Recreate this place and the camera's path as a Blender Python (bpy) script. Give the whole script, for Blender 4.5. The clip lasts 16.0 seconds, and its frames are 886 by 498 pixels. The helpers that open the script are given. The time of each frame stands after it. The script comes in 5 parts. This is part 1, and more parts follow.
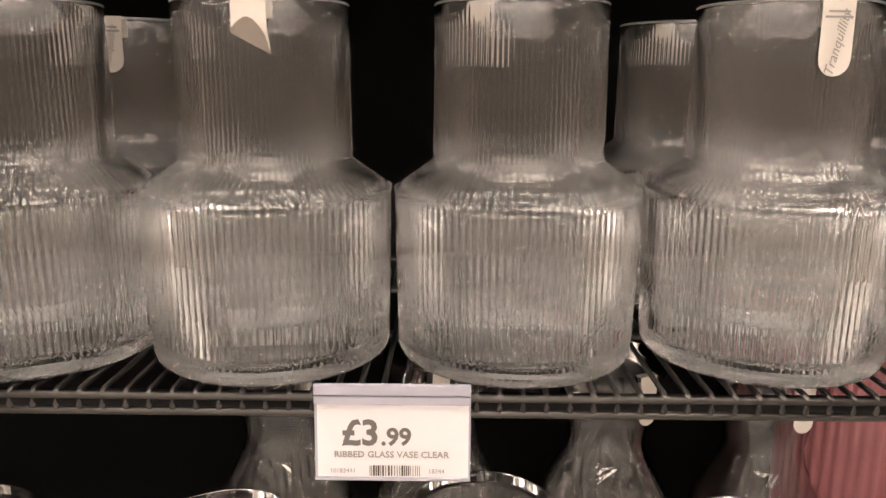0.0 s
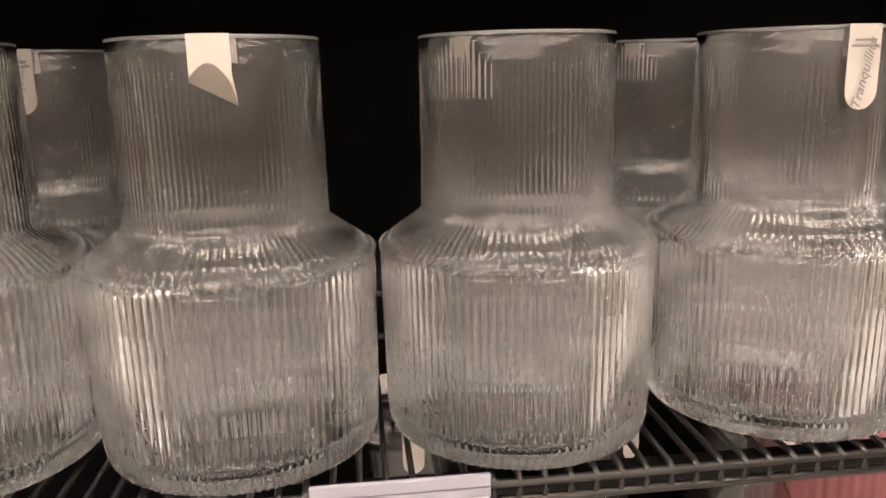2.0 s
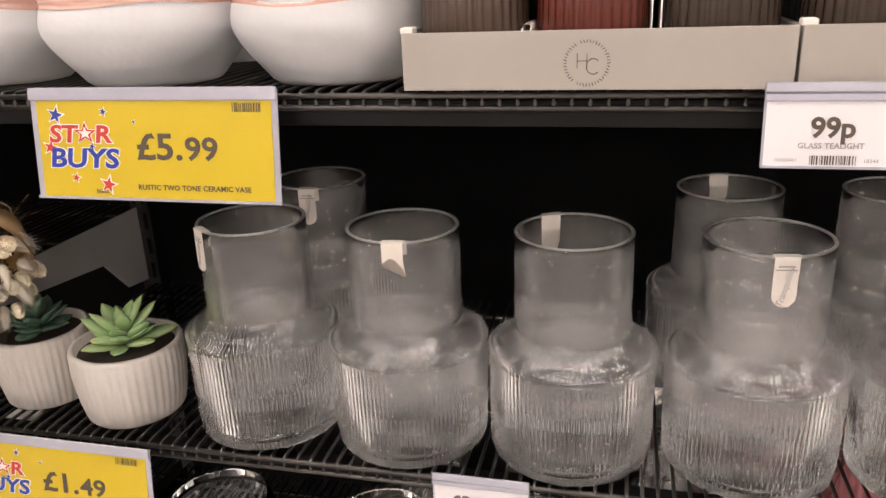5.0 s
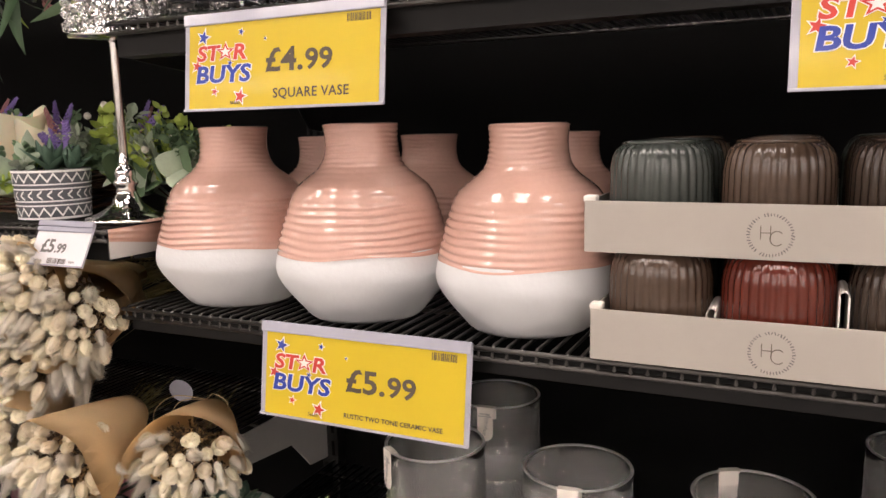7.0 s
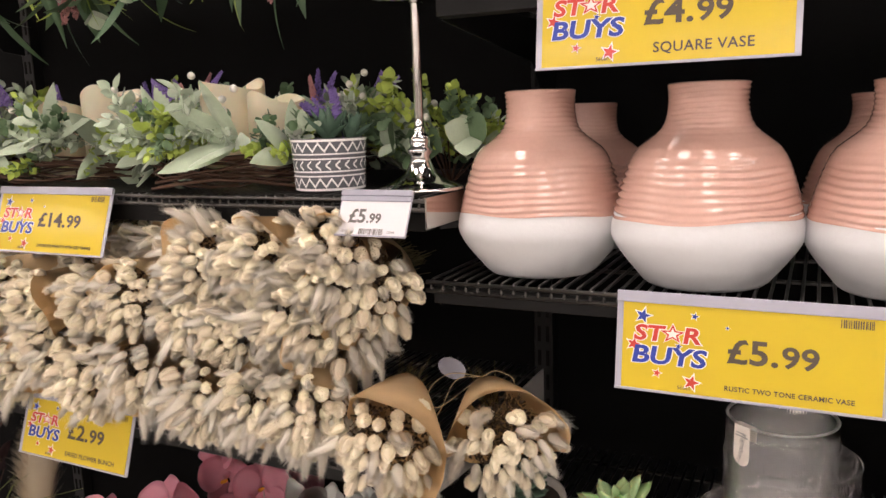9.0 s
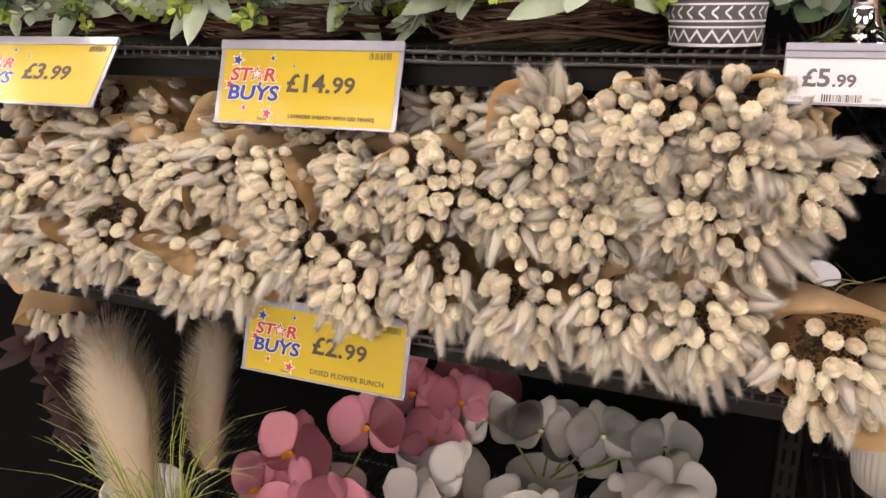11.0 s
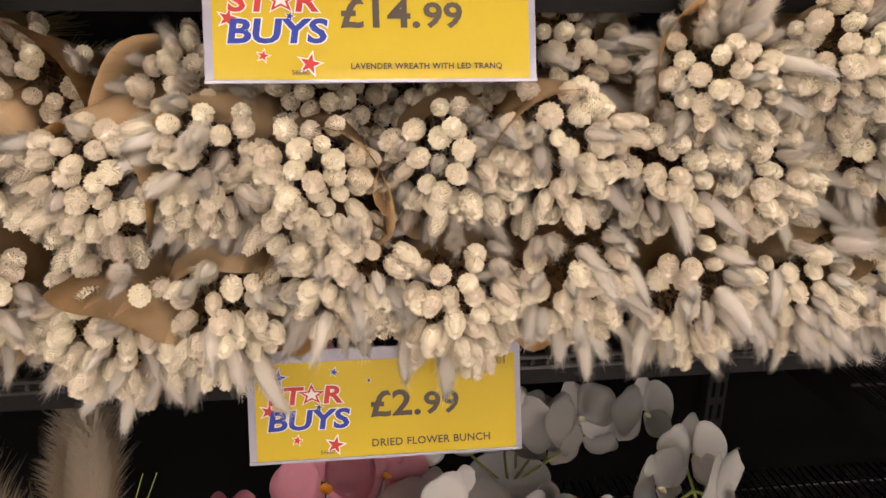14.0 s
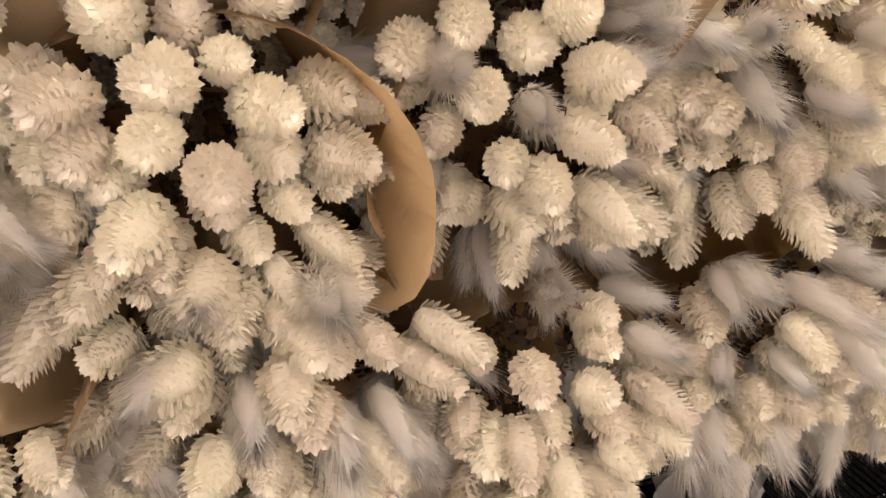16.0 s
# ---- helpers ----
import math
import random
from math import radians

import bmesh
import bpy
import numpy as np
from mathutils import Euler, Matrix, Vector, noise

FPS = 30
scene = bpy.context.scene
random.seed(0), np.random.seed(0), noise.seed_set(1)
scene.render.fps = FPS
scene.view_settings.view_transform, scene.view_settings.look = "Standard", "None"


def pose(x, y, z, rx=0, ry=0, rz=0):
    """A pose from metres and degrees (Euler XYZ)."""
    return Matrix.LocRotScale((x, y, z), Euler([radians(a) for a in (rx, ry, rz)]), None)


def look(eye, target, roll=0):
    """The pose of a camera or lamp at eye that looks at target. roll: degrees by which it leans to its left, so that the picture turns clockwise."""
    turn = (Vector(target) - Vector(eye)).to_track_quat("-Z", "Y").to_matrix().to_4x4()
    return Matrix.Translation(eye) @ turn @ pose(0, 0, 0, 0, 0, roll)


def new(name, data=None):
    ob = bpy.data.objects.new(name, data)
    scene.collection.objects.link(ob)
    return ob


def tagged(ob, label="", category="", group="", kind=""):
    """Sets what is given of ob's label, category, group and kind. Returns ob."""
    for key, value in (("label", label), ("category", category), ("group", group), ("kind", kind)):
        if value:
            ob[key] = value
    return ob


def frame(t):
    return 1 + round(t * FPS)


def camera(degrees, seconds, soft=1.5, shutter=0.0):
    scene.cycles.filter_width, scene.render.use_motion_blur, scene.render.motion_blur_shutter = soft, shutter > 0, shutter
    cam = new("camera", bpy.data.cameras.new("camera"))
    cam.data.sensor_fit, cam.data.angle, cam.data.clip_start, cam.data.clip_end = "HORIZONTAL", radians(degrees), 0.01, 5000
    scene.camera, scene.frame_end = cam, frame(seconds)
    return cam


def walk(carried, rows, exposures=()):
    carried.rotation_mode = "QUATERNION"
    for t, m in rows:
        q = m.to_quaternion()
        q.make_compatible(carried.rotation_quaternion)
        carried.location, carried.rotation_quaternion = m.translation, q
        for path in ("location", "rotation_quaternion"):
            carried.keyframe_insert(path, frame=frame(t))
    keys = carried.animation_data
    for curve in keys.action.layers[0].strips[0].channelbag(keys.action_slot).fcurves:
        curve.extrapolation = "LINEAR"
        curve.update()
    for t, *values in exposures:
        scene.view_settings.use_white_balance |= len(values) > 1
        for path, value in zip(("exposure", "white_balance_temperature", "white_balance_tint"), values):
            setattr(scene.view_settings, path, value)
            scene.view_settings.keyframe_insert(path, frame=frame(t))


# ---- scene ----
cam = camera(60.1, 16.0)
PATH = [
    (0, (0.4625, -0.3606, 1.1658), (0.4442, 1.5883, 0.7376), 0.34),
    (0.5, (0.4516, -0.3456, 1.1731), (0.3894, 1.6107, 0.7772), 0.00),
    (1, (0.4348, -0.3375, 1.1774), (0.4576, 1.6202, 0.7789), 0.37),
    (1.5, (0.4239, -0.3255, 1.1927), (0.5368, 1.6256, 0.7785), -0.47),
    (2, (0.4211, -0.3035, 1.1905), (0.6409, 1.6288, 0.7326), -1.22),
    (2.5, (0.4124, -0.2875, 1.1863), (0.6699, 1.6249, 0.6657), -1.47),
    (3, (0.4146, -0.2955, 1.2121), (0.6680, 1.6081, 0.6578), -1.52),
    (3.2, (0.4246, -0.3155, 1.2131), (0.6370, 1.6041, 0.6948), -2.32),
    (5.3, (0.541, -0.524, 1.431), (-0.059, 1.259, 0.755), -2.9),
    (5.5, (0.542, -0.533, 1.451), (-0.164, 1.248, 0.877), -3.0),
    (6, (0.542, -0.547, 1.471), (-0.279, 1.226, 1.042), -2.2),
    (6.5, (0.538, -0.544, 1.478), (-0.305, 1.237, 1.134), -1.5),
    (7, (0.526, -0.535, 1.489), (-0.327, 1.247, 1.178), -1.3),
    (7.5, (0.485, -0.541, 1.492), (-0.372, 1.245, 1.216), -1.0),
    (8, (0.406, -0.562, 1.491), (-0.453, 1.224, 1.22), -1.1),
    (8.5, (0.318, -0.6, 1.488), (-0.544, 1.181, 1.198), -1.3),
    (9, (0.246, -0.636, 1.473), (-0.627, 1.131, 1.134), -1.9),
    (9.5, (0.168, -0.65, 1.463), (-0.718, 1.094, 1.05), -1.8),
    (10, (0.061, -0.629, 1.441), (-0.824, 1.089, 0.925), -1.3),
    (10.2, (0.009, -0.617, 1.439), (-0.869, 1.095, 0.893), -1.0),
    (12.3, (-0.383, -0.717, 1.427), (-0.703, 1.147, 0.774), -0.3),
    (12.5, (-0.414, -0.691, 1.424), (-0.67, 1.184, 0.777), -0.1),
    (13, (-0.484, -0.628, 1.412), (-0.632, 1.259, 0.764), 0.3),
    (13.5, (-0.521, -0.581, 1.4), (-0.578, 1.3, 0.724), 0.6),
    (14, (-0.576, -0.508, 1.398), (-0.347, 1.351, 0.696), 0.6),
    (14.5, (-0.634, -0.414, 1.393), (-0.038, 1.349, 0.659), 1.4),
    (15, (-0.647, -0.316, 1.368), (0.054, 1.387, 0.589), 2.8),
    (15.5, (-0.626, -0.243, 1.348), (0.094, 1.429, 0.521), 3.5),
    (16, (-0.613, -0.212, 1.332), (0.103, 1.435, 0.453), 4.0),
]
EXPOSURES = [(0, 0.15, 6800, 10), (3.2, 0.12, 6800, 10), (5.3, -0.05, 6250, 10), (9, -0.05, 6250, 11), (13, -0.1, 6350, 13), (16, -0.32, 6450, 14)]
walk(cam, [(t, look(e, a, r)) for t, e, a, r in PATH], EXPOSURES)

# ---- light ----
w = bpy.data.worlds.new("world")
scene.world = w
scene.cycles.max_bounces, scene.cycles.transmission_bounces, scene.cycles.glossy_bounces = 32, 32, 12
w.use_nodes = True
w.node_tree.nodes["Background"].inputs[0].default_value = (1.0, 0.8, 0.6, 1)
w.node_tree.nodes["Background"].inputs[1].default_value = 0.02
LAMP = 10.5
FLOOR, CEIL = -0.08, 2.95


# ---- materials ----
def mat(name, col, rough=0.5, metal=0.0, vary=0.15, scale=30, bump=0.1, bscale=250, spec=0.5, coat=0.0, trans=0.0,
        sub=0.0, sheen=0.0, rand=0.0, ior=1.45):
    m = bpy.data.materials.new(name)
    m.use_nodes = True
    nt = m.node_tree
    N, L = nt.nodes, nt.links
    b = N["Principled BSDF"]
    tc, info, add = N.new("ShaderNodeTexCoord"), N.new("ShaderNodeObjectInfo"), N.new("ShaderNodeVectorMath")
    mul = N.new("ShaderNodeMath")
    mul.operation, mul.inputs[1].default_value = "MULTIPLY", 7.3
    L.new(info.outputs["Random"], mul.inputs[0])
    L.new(tc.outputs["Object"], add.inputs[0])
    L.new(mul.outputs[0], add.inputs[1])
    n1, n2 = N.new("ShaderNodeTexNoise"), N.new("ShaderNodeTexNoise")
    n1.inputs["Scale"].default_value, n2.inputs["Scale"].default_value = scale, bscale
    n1.inputs["Detail"].default_value, n2.inputs["Detail"].default_value = 4, 3
    L.new(add.outputs[0], n1.inputs["Vector"])
    L.new(add.outputs[0], n2.inputs["Vector"])
    mix = N.new("ShaderNodeMix")
    mix.data_type = "RGBA"
    lo = [c * (1 - vary) for c in col]
    hi = [min(1, c * (1 + vary)) for c in col]
    mix.inputs[6].default_value, mix.inputs[7].default_value = (*lo, 1), (*hi, 1)
    av = N.new("ShaderNodeMath")
    av.operation = "MULTIPLY_ADD"
    av.inputs[1].default_value, av.inputs[2].default_value = 0.35, 0.0
    L.new(n2.outputs[0], av.inputs[0])
    av2 = N.new("ShaderNodeMath")
    av2.operation = "MULTIPLY_ADD"
    av2.inputs[1].default_value = 0.75
    L.new(n1.outputs[0], av2.inputs[0])
    L.new(av.outputs[0], av2.inputs[2])
    out = av2.outputs[0]
    if rand:
        rr = N.new("ShaderNodeMath")
        rr.operation, rr.inputs[1].default_value = "MULTIPLY_ADD", rand
        L.new(info.outputs["Random"], rr.inputs[0])
        L.new(out, rr.inputs[2])
        sb = N.new("ShaderNodeMath")
        sb.operation, sb.inputs[1].default_value = "SUBTRACT", rand / 2
        L.new(rr.outputs[0], sb.inputs[0])
        out = sb.outputs[0]
    L.new(out, mix.inputs[0])
    L.new(mix.outputs[2], b.inputs["Base Color"])
    b.inputs["Roughness"].default_value, b.inputs["Metallic"].default_value = rough, metal
    b.inputs["Specular IOR Level"].default_value = spec
    b.inputs["Coat Weight"].default_value, b.inputs["Coat Roughness"].default_value = coat, 0.08
    b.inputs["Transmission Weight"].default_value, b.inputs["IOR"].default_value = trans, ior
    b.inputs["Subsurface Weight"].default_value, b.inputs["Subsurface Scale"].default_value = sub, 0.004
    b.inputs["Sheen Weight"].default_value = sheen
    if bump:
        bp = N.new("ShaderNodeBump")
        bp.inputs["Strength"].default_value, bp.inputs["Distance"].default_value = bump, 0.001
        L.new(n2.outputs[0], bp.inputs["Height"])
        L.new(bp.outputs[0], b.inputs["Normal"])
    return m


def emitter(name, col, strength):
    m = bpy.data.materials.new(name)
    m.use_nodes = True
    b = m.node_tree.nodes["Principled BSDF"]
    b.inputs["Base Color"].default_value = (0.8, 0.8, 0.8, 1)
    b.inputs["Emission Color"].default_value, b.inputs["Emission Strength"].default_value = (*col, 1), strength
    return m


M = {
    "floor": mat("floor_vinyl", (0.62, 0.60, 0.575), 0.1, vary=0.08, scale=3, bump=0.02, coat=0.5),
    "ceiling": mat("ceiling_tile", (0.16, 0.155, 0.15), 0.8),
    "shopwall": mat("shop_wall", (0.3, 0.275, 0.25), 0.7, vary=0.3, scale=4),
    "back": mat("black_panel", (0.005, 0.005, 0.005), 0.85, spec=0.03, vary=0.35, scale=9, bump=0.15, bscale=500),
    "metal": mat("dark_steel", (0.007, 0.0068, 0.0066), 0.5, metal=0.1, spec=0.25, vary=0.3, scale=40, bump=0.05, bscale=700),
    "wire": mat("wire_steel", (0.085, 0.081, 0.077), 0.33, metal=0.85, vary=0.25, scale=60, bump=0.05, bscale=900),
    "steel": mat("polished_steel", (0.62, 0.58, 0.54), 0.07, metal=1.0, vary=0.05, bump=0.0),
    "bracket": mat("grey_bracket", (0.45, 0.44, 0.42), 0.45, vary=0.08),
    "chrome": mat("chrome", (0.75, 0.74, 0.73), 0.05, metal=1.0, vary=0.04, bump=0.0),
    "glass": mat("clear_glass", (1.0, 1.0, 1.0), 0.0, trans=1.0, vary=0.0, bump=0.0, ior=1.52),
    "rim": mat("ground_rim", (0.93, 0.92, 0.91), 0.3, trans=0.88, vary=0.05, bump=0.1),
    "crystal": mat("crystal", (1.0, 1.0, 1.0), 0.0, trans=1.0, vary=0.0, bump=0.0, ior=1.56),
    "plastic": mat("clear_plastic", (0.40, 0.40, 0.47), 0.12, vary=0.08, scale=80, bump=0.1, bscale=90, coat=0.6),
    "yellow": mat("yellow_card", (0.60, 0.445, 0.012), 0.38, vary=0.05, scale=12, bump=0.03, coat=0.25),
    "white_card": mat("white_card", (0.74, 0.725, 0.745), 0.4, vary=0.04, scale=14, bump=0.03, coat=0.2),
    "ink": mat("dark_ink", (0.09, 0.07, 0.05), 0.5, vary=0.1),
    "price_ink": mat("price_ink", (0.14, 0.13, 0.125), 0.5, vary=0.12),
    "grey_ink": mat("grey_ink", (0.3, 0.29, 0.28), 0.5, vary=0.1),
    "red_ink": mat("red_ink", (0.55, 0.045, 0.03), 0.4, vary=0.08, coat=0.2),
    "blue_ink": mat("blue_ink", (0.022, 0.045, 0.32), 0.4, vary=0.08, coat=0.2),
    "white_ink": mat("white_ink", (0.85, 0.84, 0.82), 0.4, vary=0.03),
    "tag": mat("cream_tag", (0.72, 0.67, 0.61), 0.6, vary=0.05, scale=40, bump=0.05),
    "pink": mat("pink_glaze", (0.59, 0.365, 0.30), 0.17, vary=0.16, scale=22, bump=0.12, bscale=260, coat=0.7),
    "bisque": mat("white_bisque", (0.66, 0.668, 0.68), 0.62, vary=0.05, scale=18, bump=0.25, bscale=160),
    "carton": mat("cream_carton", (0.39, 0.36, 0.32), 0.6, vary=0.05, scale=25, bump=0.08, bscale=180),
    "cutedge": mat("carton_edge", (0.8, 0.76, 0.7), 0.7, vary=0.05),
    "jar_green": mat("jar_grey_green", (0.046, 0.053, 0.048), 0.2, vary=0.25, scale=18, coat=0.4, bump=0.05),
    "jar_brown": mat("jar_brown", (0.068, 0.044, 0.031), 0.2, vary=0.3, scale=18, coat=0.4, bump=0.05),
    "jar_dark": mat("jar_dark", (0.042, 0.028, 0.02), 0.22, vary=0.3, scale=18, coat=0.4, bump=0.05),
    "jar_red": mat("jar_red", (0.105, 0.02, 0.012), 0.2, vary=0.25, scale=18, coat=0.4, bump=0.05),
    "kraft": mat("kraft_paper", (0.73, 0.545, 0.31), 0.7, vary=0.12, scale=35, bump=0.15, bscale=400, rand=0.3),
    "bract": mat("dried_bract", (0.94, 0.835, 0.69), 0.6, vary=0.14, scale=90, bump=0.2, bscale=700, rand=0.7),
    "fluff": mat("bunny_tail", (0.97, 0.90, 0.815), 0.85, vary=0.1, scale=70, bump=0.6, bscale=1400, rand=0.5),
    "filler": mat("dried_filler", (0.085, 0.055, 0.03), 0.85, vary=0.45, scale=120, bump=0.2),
    "stem": mat("dry_stem", (0.26, 0.22, 0.10), 0.8, vary=0.3, scale=60),
    "raffia": mat("raffia", (0.6, 0.45, 0.26), 0.7, vary=0.2),
    "pampas": mat("pampas", (0.90, 0.80, 0.64), 0.8, vary=0.15, scale=40, bump=0.1, rand=0.2),
    "grass": mat("grass_blade", (0.34, 0.40, 0.11), 0.5, vary=0.35, scale=20, rand=0.5),
    "orchid_pink": mat("orchid_pink", (0.76, 0.41, 0.49), 0.5, vary=0.16, scale=45, bump=0.1, sub=0.15, rand=0.4),
    "orchid_white": mat("orchid_white", (0.76, 0.75, 0.72), 0.5, vary=0.05, scale=45, bump=0.08, sub=0.15, rand=0.2),
    "orchid_lip": mat("orchid_lip", (0.75, 0.33, 0.03), 0.5, vary=0.3, scale=90),
    "lambs": mat("lambs_ear", (0.39, 0.47, 0.34), 0.75, vary=0.3, scale=60, bump=0.25, bscale=600, sheen=0.5, rand=0.7),
    "euc": mat("eucalyptus", (0.12, 0.19, 0.10), 0.6, vary=0.3, scale=50, bump=0.1, rand=0.8),
    "lime": mat("lime_leaf", (0.36, 0.46, 0.09), 0.55, vary=0.25, scale=60, bump=0.1, rand=0.7),
    "dkleaf": mat("dark_leaf", (0.06, 0.11, 0.055), 0.5, vary=0.35, scale=50, bump=0.1, rand=0.8),
    "lavender": mat("lavender", (0.22, 0.15, 0.42), 0.75, vary=0.35, scale=90, rand=0.5),
    "mauve": mat("mauve_catkin", (0.42, 0.2, 0.2), 0.75, vary=0.3, scale=90, rand=0.4),
    "berry": mat("white_berry", (0.8, 0.78, 0.7), 0.35, vary=0.05),
    "twig": mat("twig", (0.085, 0.045, 0.028), 0.75, vary=0.5, scale=60, bump=0.3),
    "wax": mat("cream_wax", (0.90, 0.82, 0.60), 0.45, vary=0.07, scale=20, sub=0.15, bump=0.05),
    "succ": mat("succulent_green", (0.36, 0.50, 0.24), 0.42, vary=0.2, scale=45, bump=0.05, sub=0.15, rand=0.4),
    "succ_dark": mat("succulent_dark", (0.1, 0.17, 0.12), 0.45, vary=0.25, scale=45, bump=0.05, rand=0.4),
    "cement": mat("ribbed_pot", (0.55, 0.52, 0.48), 0.7, vary=0.12, scale=30, bump=0.3, bscale=220),
    "potdark": mat("pot_charcoal", (0.11, 0.115, 0.13), 0.65, vary=0.15, scale=60, bump=0.1),
    "potwhite": mat("pot_white", (0.8, 0.79, 0.78), 0.6, vary=0.05),
    "pinkrib": mat("pink_ribbed", (0.35, 0.13, 0.14), 0.45, vary=0.2, scale=40),
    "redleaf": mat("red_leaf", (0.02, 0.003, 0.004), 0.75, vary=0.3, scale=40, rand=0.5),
    "soil": mat("soil", (0.04, 0.03, 0.022), 0.9, vary=0.4, scale=120, bump=0.5),
    "lamp": emitter("lamp_diffuser", (1.0, 0.85, 0.757), LAMP),
    "near_lamp": emitter("short_lamp_diffuser", (1.0, 0.85, 0.757), LAMP * 1.5),
}


def let_through(m, col, share):
    """Lets thin hairs and petals pass part of the light."""
    N, L = m.node_tree.nodes, m.node_tree.links
    tr, mx = N.new("ShaderNodeBsdfTranslucent"), N.new("ShaderNodeMixShader")
    tr.inputs["Color"].default_value = (*col, 1)
    mx.inputs[0].default_value = share
    L.new(N["Principled BSDF"].outputs[0], mx.inputs[1])
    L.new(tr.outputs[0], mx.inputs[2])
    L.new(mx.outputs[0], N["Material Output"].inputs["Surface"])


let_through(M["fluff"], (0.98, 0.915, 0.825), 0.3)
let_through(M["pampas"], (0.92, 0.81, 0.65), 0.45)
let_through(M["orchid_white"], (0.72, 0.71, 0.67), 0.3)
let_through(M["orchid_pink"], (0.85, 0.36, 0.46), 0.35)


# ---- mesh tools ----
def mesh(name, bm, material, smooth=False):
    me = bpy.data.meshes.new(name)
    bm.normal_update()
    bm.to_mesh(me)
    bm.free()
    for mm in material if isinstance(material, (list, tuple)) else [material]:
        me.materials.append(mm)
    if smooth:
        me.polygons.foreach_set("use_smooth", [True] * len(me.polygons))
    return me


def put(name, me, parent=None, m=None, label=""):
    ob = new(name, me)
    if m is not None:
        ob.matrix_basis = m
    if parent is not None:
        ob.parent = parent
    if label:
        ob["label"] = label
    return ob


def part(name, bm, material, parent, label="", smooth=False, m=None):
    return put(name, mesh(name, bm, material, smooth), parent, m, label)


def thing(name, m, label, category, group="", kind=""):
    ob = new(name)
    ob.empty_display_size = 0.05
    ob.matrix_basis = m
    return tagged(ob, label, category, group, kind)


def cuboid(bm, x0, x1, y0, y1, z0, z1, bev=0.0):
    r = bmesh.ops.create_cube(bm, size=1)["verts"]
    for v in r:
        v.co = Vector((x0 if v.co.x < 0 else x1, y0 if v.co.y < 0 else y1, z0 if v.co.z < 0 else z1))
    if bev:
        es = list({e for v in r for e in v.link_edges})
        bmesh.ops.bevel(bm, geom=es, offset=bev, segments=2, profile=0.5, affect="EDGES")
    return bm


def rod(bm, a, b, r0, r1=None, n=6):
    a, b = Vector(a), Vector(b)
    r1 = r0 if r1 is None else r1
    q = (b - a).to_track_quat("Z", "Y")
    rings = []
    for p, r in ((a, r0), (b, r1)):
        rings.append([bm.verts.new(p + q @ Vector((r * math.cos(k * math.tau / n), r * math.sin(k * math.tau / n), 0))) for k in range(n)])
    for k in range(n):
        bm.faces.new((rings[0][k], rings[0][(k + 1) % n], rings[1][(k + 1) % n], rings[1][k]))
    bm.faces.new(rings[0][::-1])
    bm.faces.new(rings[1])
    return bm


def tube(bm, pts, r, n=5, taper=0.0):
    pts = [Vector(p) for p in pts]
    rings = []
    for i, p in enumerate(pts):
        d = pts[min(i + 1, len(pts) - 1)] - pts[max(i - 1, 0)]
        q = d.to_track_quat("Z", "Y")
        rr = r * (1 - taper * i / (len(pts) - 1))
        rings.append([bm.verts.new(p + q @ Vector((rr * math.cos(k * math.tau / n), rr * math.sin(k * math.tau / n), 0))) for k in range(n)])
    for i in range(len(pts) - 1):
        for k in range(n):
            bm.faces.new((rings[i][k], rings[i][(k + 1) % n], rings[i + 1][(k + 1) % n], rings[i + 1][k]))
    bm.faces.new(rings[0][::-1])
    bm.faces.new(rings[-1])
    return bm


def lathe(profile, segs, shape=None):
    """Turned body from (radius, height) pairs; shape(r, h, angle, row) may move the radius."""
    bm = bmesh.new()
    rings = []
    for row, (r, h) in enumerate(profile):
        if r < 1e-6:
            rings.append([bm.verts.new((0, 0, h))])
            continue
        ring = []
        for k in range(segs):
            a = math.tau * k / segs
            rr = shape(r, h, a, row) if shape else r
            hh = h
            if isinstance(rr, tuple):
                rr, hh = rr
            ring.append(bm.verts.new((rr * math.cos(a), rr * math.sin(a), hh)))
        rings.append(ring)
    for A, B in zip(rings, rings[1:]):
        for k in range(segs):
            j = (k + 1) % segs
            if len(A) == 1 and len(B) == 1:
                continue
            if len(A) == 1:
                bm.faces.new((A[0], B[k], B[j])[::-1])
            elif len(B) == 1:
                bm.faces.new((A[k], A[j], B[0]))
            else:
                bm.faces.new((A[k], A[j], B[j], B[k]))
    return bm


def text_mesh(name, body, size, material, bold=0.0, shear=0.0, align="CENTER", space=1.0, depth=0.0001):
    """Lettering as a mesh that stands in the xz plane and faces -y, centred on its line."""
    cu = bpy.data.curves.new(name, "FONT")
    cu.body, cu.size, cu.align_x, cu.offset, cu.shear, cu.extrude, cu.space_character = body, size, align, bold, shear, depth, space
    cu.resolution_u = 3
    ob = bpy.data.objects.new(name, cu)
    scene.collection.objects.link(ob)
    bpy.context.view_layer.update()
    me = bpy.data.meshes.new_from_object(ob.evaluated_get(bpy.context.evaluated_depsgraph_get()))
    bpy.data.objects.remove(ob)
    me.transform(pose(0, 0, 0, 90, 0, 0))
    me.materials.clear()
    me.materials.append(material)
    me.name = name
    return me


